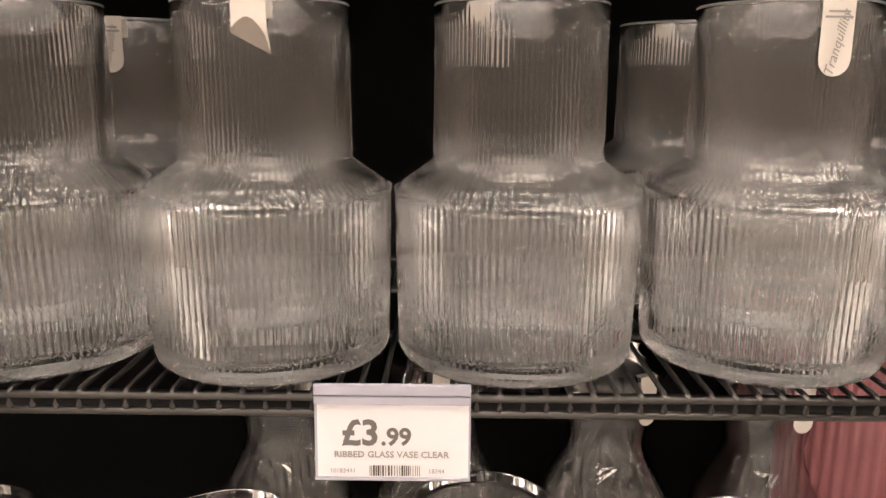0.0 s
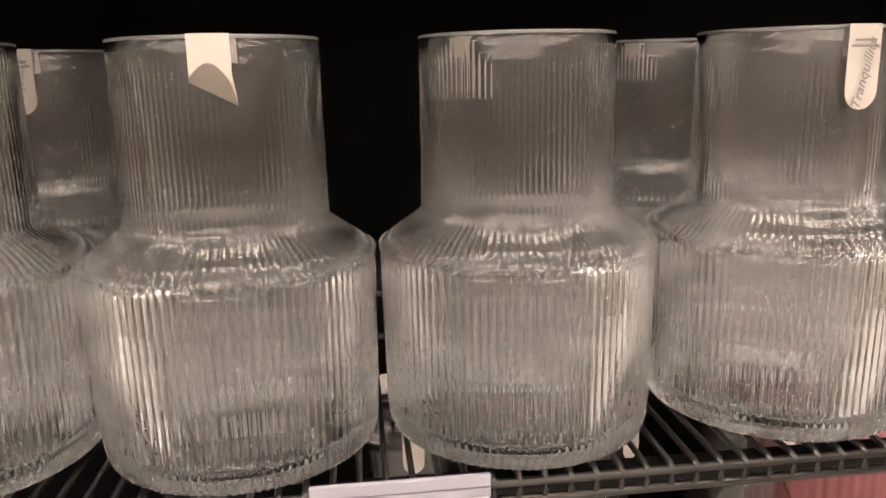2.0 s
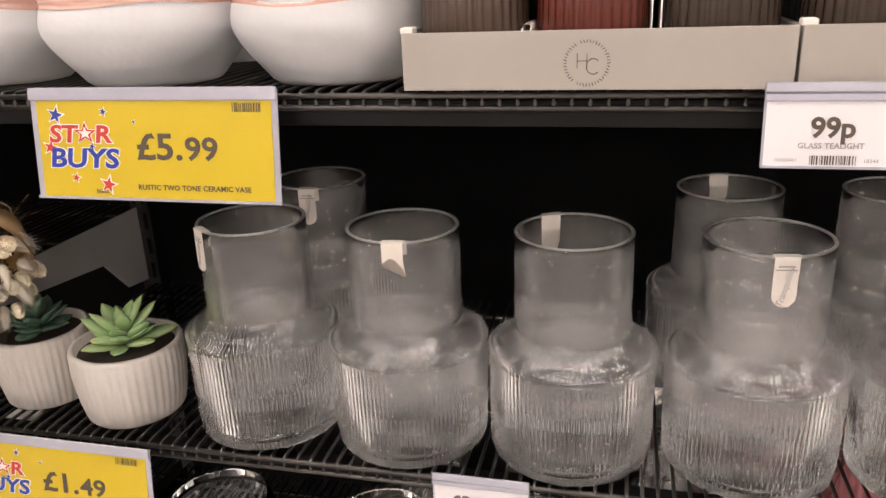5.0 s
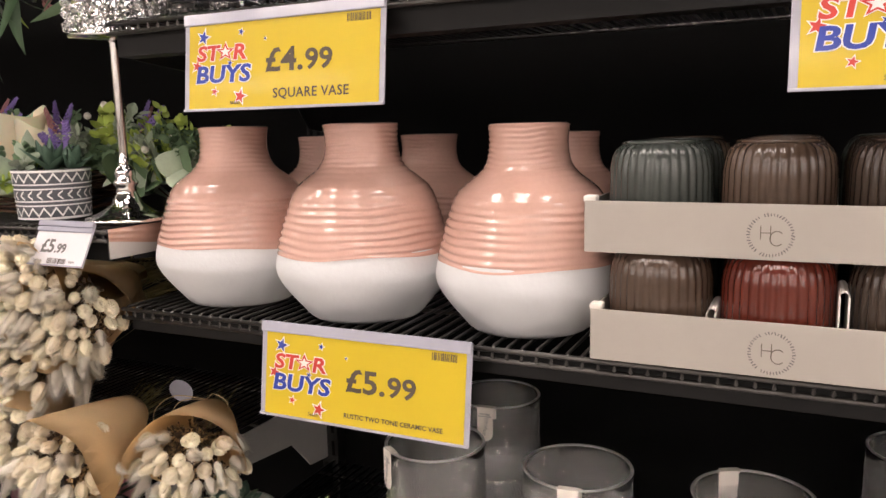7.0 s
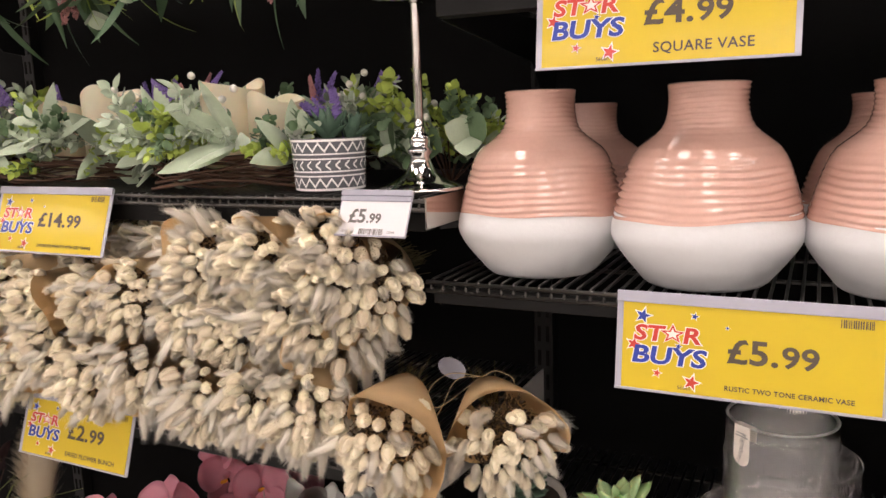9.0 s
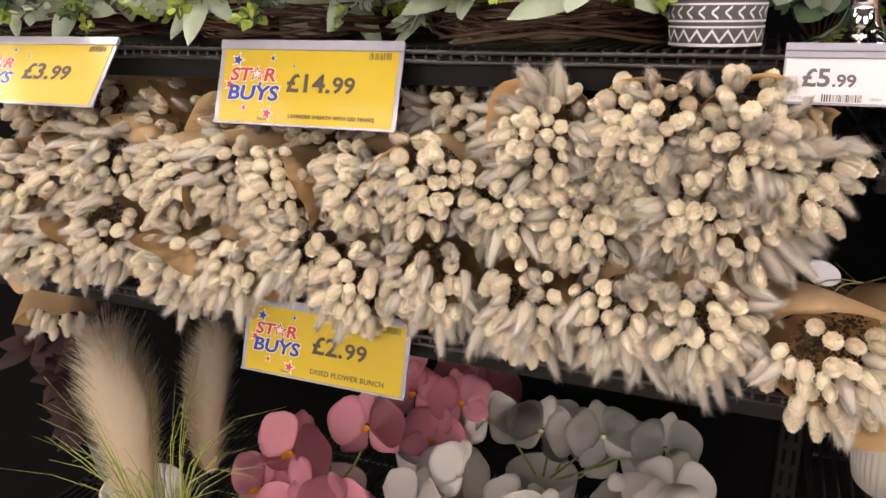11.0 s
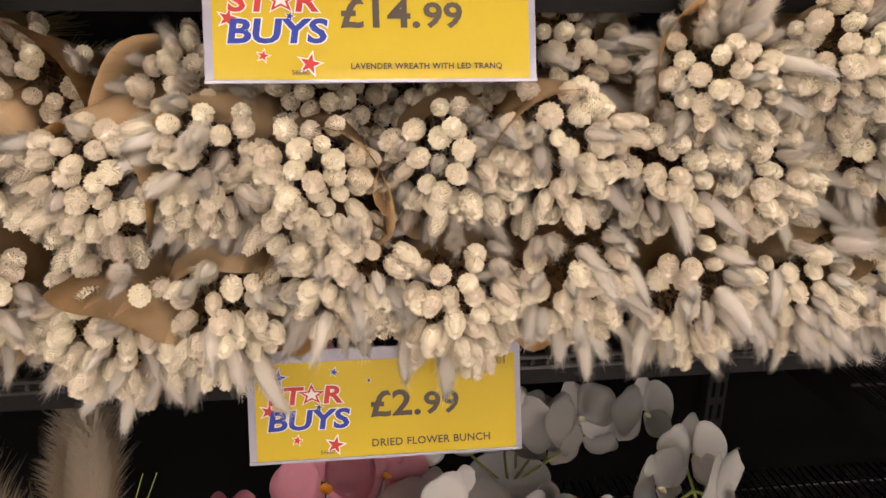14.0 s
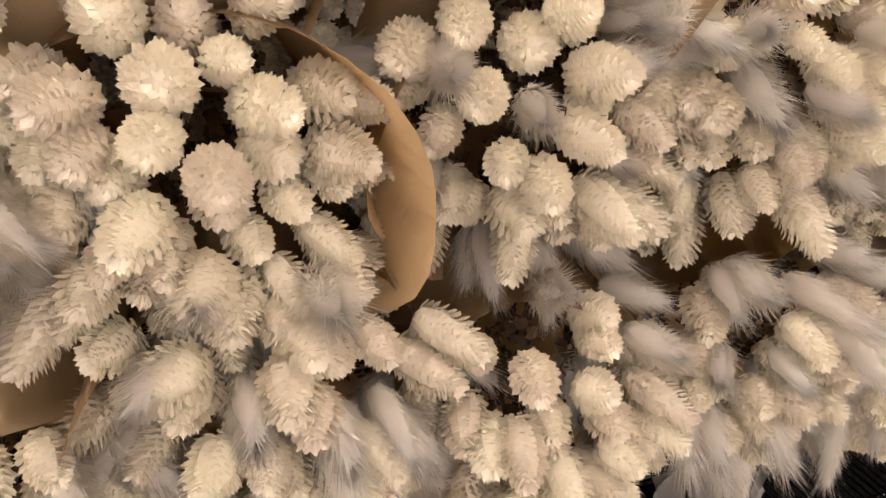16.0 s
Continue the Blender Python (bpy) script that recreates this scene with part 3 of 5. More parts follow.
TAGGED = "clear ribbed glass vase with a cream paper tag on its rim"
ribbed_vase(0.2265, 0.064, 11, (-38, 0.036, True, False), TAGGED)
ribbed_vase(0.3615, 0.062, 47, (6, 0.03, False, True), "clear ribbed glass vase with a folded paper tag", (0.002, -0.008, 4))
ribbed_vase(0.4995, 0.063, 80, (208, 0.034, False, False), "clear ribbed glass vase with its tag hanging inside", (-0.002, 0.024, -3))
ribbed_vase(0.641, 0.067, 19, (6, 0.037, True, False), TAGGED, (-0.004, 0.014, 6))
ribbed_vase(0.782, 0.066, 33)
ribbed_vase(0.233, 0.2045, 60, (6, 0.036, True, False), TAGGED)
ribbed_vase(0.629, 0.2045, 5, (185, 0.03, False, False), "clear ribbed glass vase in the back row")
ribbed_vase(0.77, 0.206, 25)


# ---- pink and white vases ----
def wob(a, h, k):
    return 0.5 * math.sin(2 * a + 1.3 * k + 30 * h) + 0.3 * math.sin(3 * a - 55 * h + k) + 0.2 * math.sin(7 * a + 140 * h)


def pink_profile(h):
    pts = [(0.0, 0.0505), (0.003, 0.0545), (0.008, 0.0585), (0.020, 0.0685), (0.031, 0.0765), (0.040, 0.0810), (0.046, 0.0818), (0.053, 0.0810), (0.07, 0.0768), (0.09, 0.0708), (0.104, 0.0662), (0.112, 0.0628), (0.119, 0.0580), (0.125, 0.0505), (0.131, 0.0425), (0.136, 0.0376), (0.142, 0.0345), (0.150, 0.0328), (0.158, 0.0323), (0.166, 0.0328), (0.172, 0.0338)]
    for (h0, r0), (h1, r1) in zip(pts, pts[1:]):
        if h <= h1:
            t = (h - h0) / (h1 - h0)
            return r0 + (r1 - r0) * t
    return pts[-1][1]


def pink_vase(x, y, seed, scale=1.0, label="two-tone vase, pink ribbed glaze over a matt white base"):
    v = thing("ceramic_vase", pose(x, y, S2, 0, 0, seed * 71) @ Matrix.Scale(scale, 4), label, "vase", "pink and white vases")
    lo = [(0.0, 0.0)] + [(pink_profile(0.0645 * k / 20), 0.0645 * k / 20) for k in range(21)]
    part("base", lathe(lo, 72, lambda r, h, a, row: r + 0.0006 * wob(a, h, seed)), M["bisque"], v, "matt white base", True)
    rows = 200
    up = [(0, 0.060 + (0.172 - 0.060) * k / rows) for k in range(rows + 1)]
    up = [(pink_profile(h) + 0.0007, h) for _, h in up]

    def ridge(r, h, a, row):
        hh = h + (0.0016 * math.sin(2 * a + seed) + 0.001 * math.sin(5 * a)) * max(0, 1 - (h - 0.060) / 0.02)
        body = 1.0 if h < 0.1 else max(0.15, 1 - (h - 0.1) / 0.01) if h < 0.128 else min(0.45, 0.15 + (h - 0.128) / 0.03)
        q = math.sin(h * math.tau / (0.0064 if h < 0.128 else 0.0044) + 2.2 * wob(a, h * 0.5, seed))
        amp = 0.0008 * body * (0.75 + 0.45 * math.sin(3 * a + seed + 40 * h))
        return (r + amp * q * min(1, (h - 0.060) / 0.004) + 0.0006 * wob(a, h, seed), hh)

    inn = [(0.0326, 0.1735), (0.0308, 0.1728), (0.0296, 0.165), (0.0296, 0.15), (0.033, 0.14), (0.05, 0.12), (0.05, 0.1), (0.0, 0.1)]
    part("glaze", lathe(up + inn, 128, lambda r, h, a, row: ridge(r, h, a, row) if row <= rows else r), M["pink"], v, "glossy pink ribbed glaze", True)
    return v


pink_vase(0.003, 0.0765, 1)
pink_vase(0.158, 0.067, 2)
pink_vase(0.3155, 0.074, 3, 0.98)
pink_vase(0.008, 0.232, 4, 0.93)
pink_vase(0.143, 0.236, 5, 0.93)
pink_vase(0.303, 0.236, 6, 0.93)


# ---- cartons of ribbed candle jars ----
def jar_shape(r, h, a, row):
    return r - 0.0016 * (1 - abs(math.cos(a * 17))) * (1 if 0.006 < h < 0.066 else 0.3)


jar_prof = [(0.0, 0.0), (0.03, 0.0), (0.0345, 0.003), (0.0365, 0.010), (0.0372, 0.03), (0.0368, 0.054), (0.0352, 0.063), (0.0325, 0.0685), (0.029, 0.0708), (0.0275, 0.0725), (0.026, 0.0725), (0.0255, 0.069), (0.03, 0.06), (0.0, 0.058)]
jar_rim = {k: mesh("rim", lathe([(0.0262, 0.0722), (0.0275, 0.0722), (0.0281, 0.0732), (0.0275, 0.0743), (0.0264, 0.0743), (0.0257, 0.0732), (0.0262, 0.0722)], 40), M[k], True) for k in ("jar_green", "jar_brown", "jar_dark", "jar_red")}
jar_me = {k: mesh("jar", lathe(jar_prof, 34 * 6, jar_shape), M[k], True) for k in ("jar_green", "jar_brown", "jar_dark", "jar_red")}


def tray(x0, x1, y0, z, label, seed):
    c = thing("carton_tray", pose(0, 0, 0), label, "carton", "cream carton trays")
    d, h, t = 0.25, 0.037, 0.0016
    bm = cuboid(bmesh.new(), x0, x1, y0, y0 + t, z, z + h, 0.0005)
    front = part("front_flap", bm, M["carton"], c, "cream printed front flap")
    part("side", cuboid(bmesh.new(), x0, x0 + t, y0 + t, y0 + d, z, z + h, 0.0004), M["carton"], c)
    part("side", cuboid(bmesh.new(), x1 - t, x1, y0 + t, y0 + d, z, z + h, 0.0004), M["carton"], c)
    part("back_flap", cuboid(bmesh.new(), x0 + t, x1 - t, y0 + d - t, y0 + d, z, z + h, 0.0004), M["carton"], c)
    part("bottom", cuboid(bmesh.new(), x0 + t, x1 - t, y0 + t, y0 + d - t, z, z + t), M["carton"], c)
    # torn corner
    part("torn_corner", cuboid(bmesh.new(), x0 - 0.001, x0 + 0.008, y0 + 0.0005, y0 + 0.012, z + h - 0.001, z + h + 0.0035, 0.0012), M["cutedge"], c, "torn folded carton corner")
    # round mark: a ring of small bars with two strokes inside
    cx, cz = (x0 + x1) / 2 - 0.001, z + h * 0.45
    bar = mesh("mark_bar", cuboid(bmesh.new(), -0.00042, 0.00042, -0.0001, 0, -0.0012, 0.0012), M["price_ink"])
    rng = random.Random(seed)
    for k in range(44):
        if k % 15 == 14:
            continue
        a = math.tau * k / 44
        put("mark_bar", bar, front, Matrix.Translation((cx + 0.0135 * math.cos(a), y0 - 0.0002, cz + 0.0135 * math.sin(a))) @ pose(0, 0, 0, 0, 90 - math.degrees(a) + rng.uniform(-25, 25), 0) @ Matrix.Scale(rng.uniform(0.7, 1.0), 4))
    st = bmesh.new()
    for b in ((-0.0062, -0.0057, -0.003, 0.0062), (-0.0002, 0.0003, -0.003, 0.0062), (-0.006, 0.0003, 0.0012, 0.0017)):
        cuboid(st, cx + b[0], cx + b[1], y0 - 0.0003, y0 - 0.0001, cz + b[2], cz + b[3])
    arc = [(cx + 0.004 + 0.0042 * math.cos(math.radians(q)), y0 - 0.0002, cz - 0.002 + 0.0048 * math.sin(math.radians(q))) for q in range(45, 330, 15)]
    tube(st, arc, 0.00028, 4)
    part("mark", st, M["ink"], front)
    return c


def jars(x0, y, z, kinds, group):
    for k, kind in enumerate(kinds):
        nm = {"jar_green": "grey-green", "jar_brown": "brown", "jar_dark": "dark brown", "jar_red": "terracotta red"}[kind]
        for row in range(3):
            j = thing("candle_jar", pose(x0 + 0.0795 * k, y + 0.077 * row, z + 0.0018, 0, 0, 13 * k + 40 * row), nm + " ribbed glass candle jar in a carton", "candle jar", group)
            hue = kind if row == 0 else ("jar_dark", "jar_green", "jar_brown")[(k + row) % 3]
            put("jar", jar_me[hue], j)
            put("rim", jar_rim[hue], j)


def divider(x, y, z, h):
    d = thing("carton_divider", pose(x, y, z), "folded cream card divider standing between jars", "divider", "carton dividers")
    bm = bmesh.new()
    for s in (-1, 1):
        cuboid(bm, s * 0.0028 - 0.0005, s * 0.0028 + 0.0005, 0, 0.05, 0, h, 0.0002)
    part("sheet", bm, M["cutedge"], d)
    bm = tube(bmesh.new(), [(-0.0028, 0.025, h), (-0.002, 0.025, h + 0.002), (0, 0.025, h + 0.0028), (0.002, 0.025, h + 0.002), (0.0028, 0.025, h)], 0.0005, 4)
    for v in bm.verts:
        v.co.y = (v.co.y - 0.025) * 45 + 0.025
    part("fold", bm, M["cutedge"], d)


tray(0.3895, 0.6315, -0.0085, S2 + 0.0006, "open cream carton tray with a round mark on its front", 1)
tray(0.382, 0.631, 0.002, S2 + 0.0768, "open cream carton tray stacked on top of jars", 2)
tray(0.6335, 0.876, -0.008, S2 + 0.0006, "open cream carton tray beside another", 3)
jars(0.431, 0.034, S2 + 0.0025, ("jar_brown", "jar_red", "jar_dark"), "jars in the lower carton")
jars(0.428, 0.045, S2 + 0.0787, ("jar_green", "jar_brown", "jar_dark"), "jars in the upper carton")
jars(0.675, 0.034, S2 + 0.0025, ("jar_dark", "jar_green", "jar_brown"), "jars in the next carton")
divider(0.4705, 0.0, S2 + 0.0025, 0.036)
divider(0.5505, 0.0, S2 + 0.0025, 0.053)


# ---- dried flower bunches ----
def spiral(n, k):
    """Even directions over an ovoid, tip up."""
    z = (k + 0.5) / n
    return z, k * 2.399963


def bract_head(seed, length, rad, n=150):
    rng = random.Random(seed)
    bm = lathe([(0, 0), (rad * 0.55, length * 0.07), (rad * 0.85, length * 0.3), (rad * 0.8, length * 0.6), (rad * 0.45, length * 0.88), (0, length * 0.97)], 8)
    for k in range(n):
        z, a = spiral(n, k)
        a += rng.uniform(-0.15, 0.15)
        h = length * (0.04 + 0.93 * z)
        r = rad * 0.86 * math.sin(math.pi * min(0.97, 0.13 + 0.85 * z)) ** 0.6
        rad_v = Vector((math.cos(a), math.sin(a), 0))
        side = Vector((-math.sin(a), math.cos(a), 0))
        out = (rad_v * (0.9 - 0.3 * z + rng.uniform(-0.1, 0.25)) + Vector((0, 0, 0.5 + 0.75 * z))).normalized()
        p = rad_v * r + Vector((0, 0, h))
        L = rad * rng.uniform(0.40, 0.58)
        wd = rad * rng.uniform(0.15, 0.22)
        b0 = bm.verts.new(p - out * L * 0.25)
        l = bm.verts.new(p + out * L * 0.58 + side * wd)
        r_ = bm.verts.new(p + out * L * 0.58 - side * wd)
        mid = bm.verts.new(p + out * L * 0.5 + rad_v * wd * 0.45)
        t = bm.verts.new(p + out * L + rad_v * L * 0.12)
        for f in ((b0, mid, l), (b0, r_, mid), (l, mid, t), (mid, r_, t)):
            bm.faces.new(f)
    return mesh("flower_head", bm, M["bract"], False)


def soften(bm, axis):
    """Turns every hair's face outwards, so that soft normals suit both sides."""
    bm.normal_update()
    for f in bm.faces:
        if f.normal.dot(axis(f.calc_center_median())) < 0:
            f.normal_flip()
    return bm


def soft_mesh(name, bm, material, axis):
    """Mesh of a hairy body whose hairs shade like the round body that they stand on."""
    me = mesh(name, soften(bm, axis), material, True)
    me.normals_split_custom_set_from_vertices([axis(v.co) for v in me.vertices])
    return me


def fluffy_head(seed, length, rad, n=1400, bend=0.0):
    rng = random.Random(seed)
    bm = lathe([(0, 0), (rad * 0.3, length * 0.05), (rad * 0.5, length * 0.15), (rad * 0.6, length * 0.3), (rad * 0.55, length * 0.47), (rad * 0.43, length * 0.62), (rad * 0.25, length * 0.76), (0, length * 0.9)], 12, lambda r, h, a, row: r * (1 + 0.05 * math.sin(3 * a + seed)))
    for k in range(n):
        z, a = spiral(n, k)
        a += rng.uniform(-0.3, 0.3)
        h = length * (0.02 + 0.94 * z)
        r = rad * rng.uniform(0.62, 0.78) * min(1, (0.05 + z) / 0.25) ** 0.5 * (1 - z) ** 0.5 * 1.12
        rad_v = Vector((math.cos(a), math.sin(a), 0))
        side = Vector((-math.sin(a), math.cos(a), 0))
        out = (rad_v * rng.uniform(0.25, 0.8) * (1 - 0.6 * z) + Vector((0, 0, 1.0)) + side * rng.uniform(-0.25, 0.25)).normalized()
        p = rad_v * r + Vector((0, 0, h))
        L = rad * (rng.uniform(0.45, 0.9) if rng.random() < 0.85 else rng.uniform(1.0, 1.7))
        wd = rad * 0.021
        a0, a1 = bm.verts.new(p + side * wd), bm.verts.new(p - side * wd)
        m0, m1 = bm.verts.new(p + out * L * 0.55 + side * wd * 0.7), bm.verts.new(p + out * L * 0.55 - side * wd * 0.7)
        t = bm.verts.new(p + out * L + rad_v * L * 0.1 + Vector((0, 0, L * 0.1)))
        bm.faces.new((a0, a1, m1, m0))
        bm.faces.new((m0, m1, t))
    if bend:
        for v in bm.verts:
            v.co.x += bend * v.co.z * v.co.z / length
    return soft_mesh("flower_head", bm, M["fluff"], lambda c: Vector((c.x - bend * c.z * c.z / length, c.y, (c.z - 0.45 * length) * (rad / length) ** 1.2)).normalized())


HEADS = [bract_head(1, 0.024, 0.0096), bract_head(2, 0.030, 0.0093, 170), bract_head(3, 0.021, 0.0102), bract_head(4, 0.036, 0.0088, 190), bract_head(5, 0.029, 0.0082, 165)]
FLUFF = [fluffy_head(6, 0.028, 0.0088), fluffy_head(7, 0.035, 0.0088, bend=0.15), fluffy_head(8, 0.024, 0.0082), fluffy_head(9, 0.048, 0.0092, 1700, 0.2), fluffy_head(10, 0.038, 0.0078, bend=-0.25)]


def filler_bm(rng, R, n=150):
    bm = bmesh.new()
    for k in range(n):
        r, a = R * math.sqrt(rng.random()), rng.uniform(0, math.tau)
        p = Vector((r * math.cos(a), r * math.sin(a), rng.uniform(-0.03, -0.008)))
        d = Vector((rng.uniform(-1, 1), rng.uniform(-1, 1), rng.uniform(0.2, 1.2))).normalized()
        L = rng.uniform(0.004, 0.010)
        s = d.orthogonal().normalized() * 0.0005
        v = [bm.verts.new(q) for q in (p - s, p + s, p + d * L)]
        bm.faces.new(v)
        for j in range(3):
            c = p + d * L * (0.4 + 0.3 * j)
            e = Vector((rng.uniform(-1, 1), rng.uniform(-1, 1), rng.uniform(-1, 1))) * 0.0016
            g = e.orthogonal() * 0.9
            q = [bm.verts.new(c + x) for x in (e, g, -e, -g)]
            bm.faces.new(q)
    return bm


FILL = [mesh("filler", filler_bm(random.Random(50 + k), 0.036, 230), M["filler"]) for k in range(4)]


def wrap_bm(rng, R, back, flap, turn, tight=0.013, power=2.0, lip=-0.008, gape=0.0):
    """Kraft paper rolled into an open cone: narrow behind, wide at the flowers, with one pointed flap."""
    bm = bmesh.new()
    A, B = 40, 7
    grid = []
    for i in range(A + 1):
        u = i / A
        a = turn + u * math.tau * 1.1
        reach = lip + flap * max(0, math.cos((u - 0.5) * math.pi * 1.7)) ** power + 0.004 * math.sin(5 * a) - gape * max(0, -math.cos((u - 0.5) * math.tau)) ** 0.7
        row = []
        for j in range(B + 1):
            t = j / B
            z = -back + (back + reach) * t
            r = tight + (R - tight) * min(1.15, max(0, (z + back) / back)) ** 0.85 + 0.0012 * u + 0.0015 * math.sin(4 * a + 3 * t + turn) * t
            row.append(bm.verts.new((r * math.cos(a), r * math.sin(a), z)))
        grid.append(row)
    for i in range(A):
        for j in range(B):
            bm.faces.new((grid[i][j], grid[i + 1][j], grid[i + 1][j + 1], grid[i][j + 1]))
    bmesh.ops.solidify(bm, geom=bm.faces[:], thickness=0.0004)
    return bm


WRAPS = [(rr, mesh("paper_wrap", wrap_bm(random.Random(70 + k), 0.0455, 0.17, fl, tn, power=2.6), M["kraft"], True)) for k, (rr, fl, tn) in enumerate(((0, 0.022, 0.3), (1, 0.03, 2.2), (2, 0.016, 4.0), (3, 0.04, 5.2)))]


def stems_bm(rng, length, spread):
    bm = bmesh.new()
    for k in range(34):
        a, r = rng.uniform(0, math.tau), rng.uniform(0, 0.010)
        p = Vector((r * math.cos(a), r * math.sin(a), -0.165))
        q = Vector((p.x * spread + rng.uniform(-0.006, 0.006), p.y * spread + rng.uniform(-0.006, 0.006), -0.165 - length * rng.uniform(0.7, 1.1)))
        rod(bm, p, q, 0.0007, 0.0004, 3)
    return bm


SHORT = {side: mesh("paper_wrap", wrap_bm(random.Random(81), 0.054, 0.125, fl, at - 3.456, 0.02, pw, 0.004, 0.06), M["kraft"], True) for side, at, fl, pw in (("up", 1.55, 0.012, 0.8), ("right", 0.35, 0.04, 1.2), ("left", 2.9, 0.018, 1.2))}
STEMS = mesh("stem_brush", stems_bm(random.Random(90), 0.09, 2.2), M["stem"])


def bunch(pos, way, seed, R=0.045, n=42, wrap=None, fluff=0.4, stem=0.0, label="cream dried flower bunch wrapped in kraft paper"):
    rng = random.Random(seed)
    q = Vector(way).normalized().to_track_quat("Z", "Y")
    m = Matrix.Translation(pos) @ q.to_matrix().to_4x4() @ pose(0, 0, 0, 0, 0, rng.uniform(0, 360) if wrap is None else 0)
    b = thing("flower_bunch", m, label, "dried flowers", "dried flower bunches")
    put("paper_wrap", (WRAPS[rng.randrange(4)][1] if wrap is None else wrap), b, pose(0, 0, -0.008 if wrap is None else 0.0), label="brown kraft paper wrap")
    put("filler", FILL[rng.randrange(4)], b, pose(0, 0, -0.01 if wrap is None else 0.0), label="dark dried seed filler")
    put("stem_brush", STEMS, b, pose(0, 0, stem), label="brush of thin dry stems")
    inv = m.to_3x3().inverted()
    down = inv @ Vector((0, 0, -1))
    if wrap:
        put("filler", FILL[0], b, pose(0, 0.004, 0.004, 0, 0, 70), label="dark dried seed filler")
    for k in range(n):
        r = R * math.sqrt((k + 0.35) / n)
        a = k * 2.399963 + rng.uniform(-0.25, 0.25)
        u = r / R
        if wrap and -down.x * math.cos(a) - down.y * math.sin(a) > 0.72 / max(u, 0.3):
            continue
        p = Vector((r * math.cos(a), r * math.sin(a), 0.034 * (1 - u * u) - (0.016 if wrap else 0.024) + rng.uniform(-0.007, 0.007)))
        d = (Vector((0, 0, 1)) + Vector((math.cos(a), math.sin(a), 0)) * (0.9 * u + rng.uniform(-0.15, 0.15)) + down * ((0.22 + 0.3 * u) if wrap else (0.08 + 0.16 * u)) + Vector((rng.uniform(-0.2, 0.2), rng.uniform(-0.2, 0.2), 0)))
        me = (FLUFF if rng.random() < fluff * (0.35 + 0.75 * u * u) else HEADS)[rng.randrange(5)]
        if me is FLUFF[3] and rng.random() < 0.6:
            me = FLUFF[0]
        sc = rng.uniform(0.62, 0.95) if me in FLUFF else rng.uniform(0.48, 0.69)
        put("flower_head", me, b, Matrix.Translation(p) @ d.to_track_quat("Z", "Y").to_matrix().to_4x4() @ pose(0, 0, 0, 0, 0, rng.uniform(0, 360)) @ Matrix.Scale(sc, 4))
    return b


TOP = (-0.985, -0.888, -0.79, -0.687, -0.6, -0.512, -0.42, -0.337, -0.252, -0.175)
MID = (-0.965, -0.892, -0.822, -0.742, -0.672, -0.6, -0.512, -0.443, -0.362, -0.297, -0.222)
LOW = (-0.97, -0.895, -0.817, -0.735, -0.66, -0.587, -0.511, -0.437, -0.342, -0.259, -0.192)
rb = random.Random(5)
for row, (xs, z0, tilt) in enumerate(((TOP, 1.345, 0.08), (MID, 1.263, -0.2), (LOW, 1.184, -0.38))):
    for k, x in enumerate(xs):
        z = z0 + rb.uniform(-0.018, 0.018) - (0.012 if row == 2 and x > -0.4 else 0)
        y = -0.048 + rb.uniform(-0.008, 0.008) + (0.004 if row == 1 else 0) - (0.008 if row == 2 else 0)
        if row == 0 and (-0.72 < x < -0.41 or x < -0.75):
            y, z = y + 0.066, z - 0.02
        way = (0.35 * (x + 0.55) + rb.uniform(-0.25, 0.25), -1, tilt + rb.uniform(-0.12, 0.12))
        bunch((x, y, z), way, 200 + 31 * row + k, n=52 if y > 0 else 66 if x > -0.8 else 56, fluff=rb.choice((0.06, 0.15, 0.3, 0.5)) + (0.2 if row != 1 and (x > -0.45 or x < -0.85) else 0.0))
# the bunches at the open end of the shelf, tipping forward
bunch((-0.142, -0.02, 1.308), (0.4, -1, -0.1), 401, R=0.046, n=50, wrap=SHORT["left"], stem=0.06, fluff=0.35, label="cream dried flower bunch at the end of the stack")
bunch((-0.098, -0.072, 1.178), (0.32, -0.9, -0.06), 402, R=0.047, n=54, wrap=SHORT["right"], stem=0.06, fluff=0.35, label="cream dried flower bunch tipping off the shelf")
bunch((-0.004, -0.012, 1.172), (0.5, -0.85, -0.02), 403, R=0.048, n=56, wrap=SHORT["up"], stem=0.06, fluff=0.3, label="cream dried flower bunch leaning off the shelf end")
bunch((-0.175, -0.03, 1.255), (0.3, -1, -0.3), 404)
bunch((-1.02, 0.03, 1.04), (-0.1, -0.35, -0.95), 405, R=0.036, n=22, label="dried flower bunch hanging low in kraft paper")

def smooth_path(pts, n=6):
    P = [Vector(p) for p in pts]
    P = [P[0] * 2 - P[1]] + P + [P[-1] * 2 - P[-2]]
    out = []
    for a, b, c, d in zip(P, P[1:], P[2:], P[3:]):
        for k in range(n):
            t = k / n
            out.append(0.5 * (2 * b + (c - a) * t + (2 * a - 5 * b + 4 * c - d) * t * t + (3 * b - a - 3 * c + d) * t ** 3))
    return out + [P[-2]]


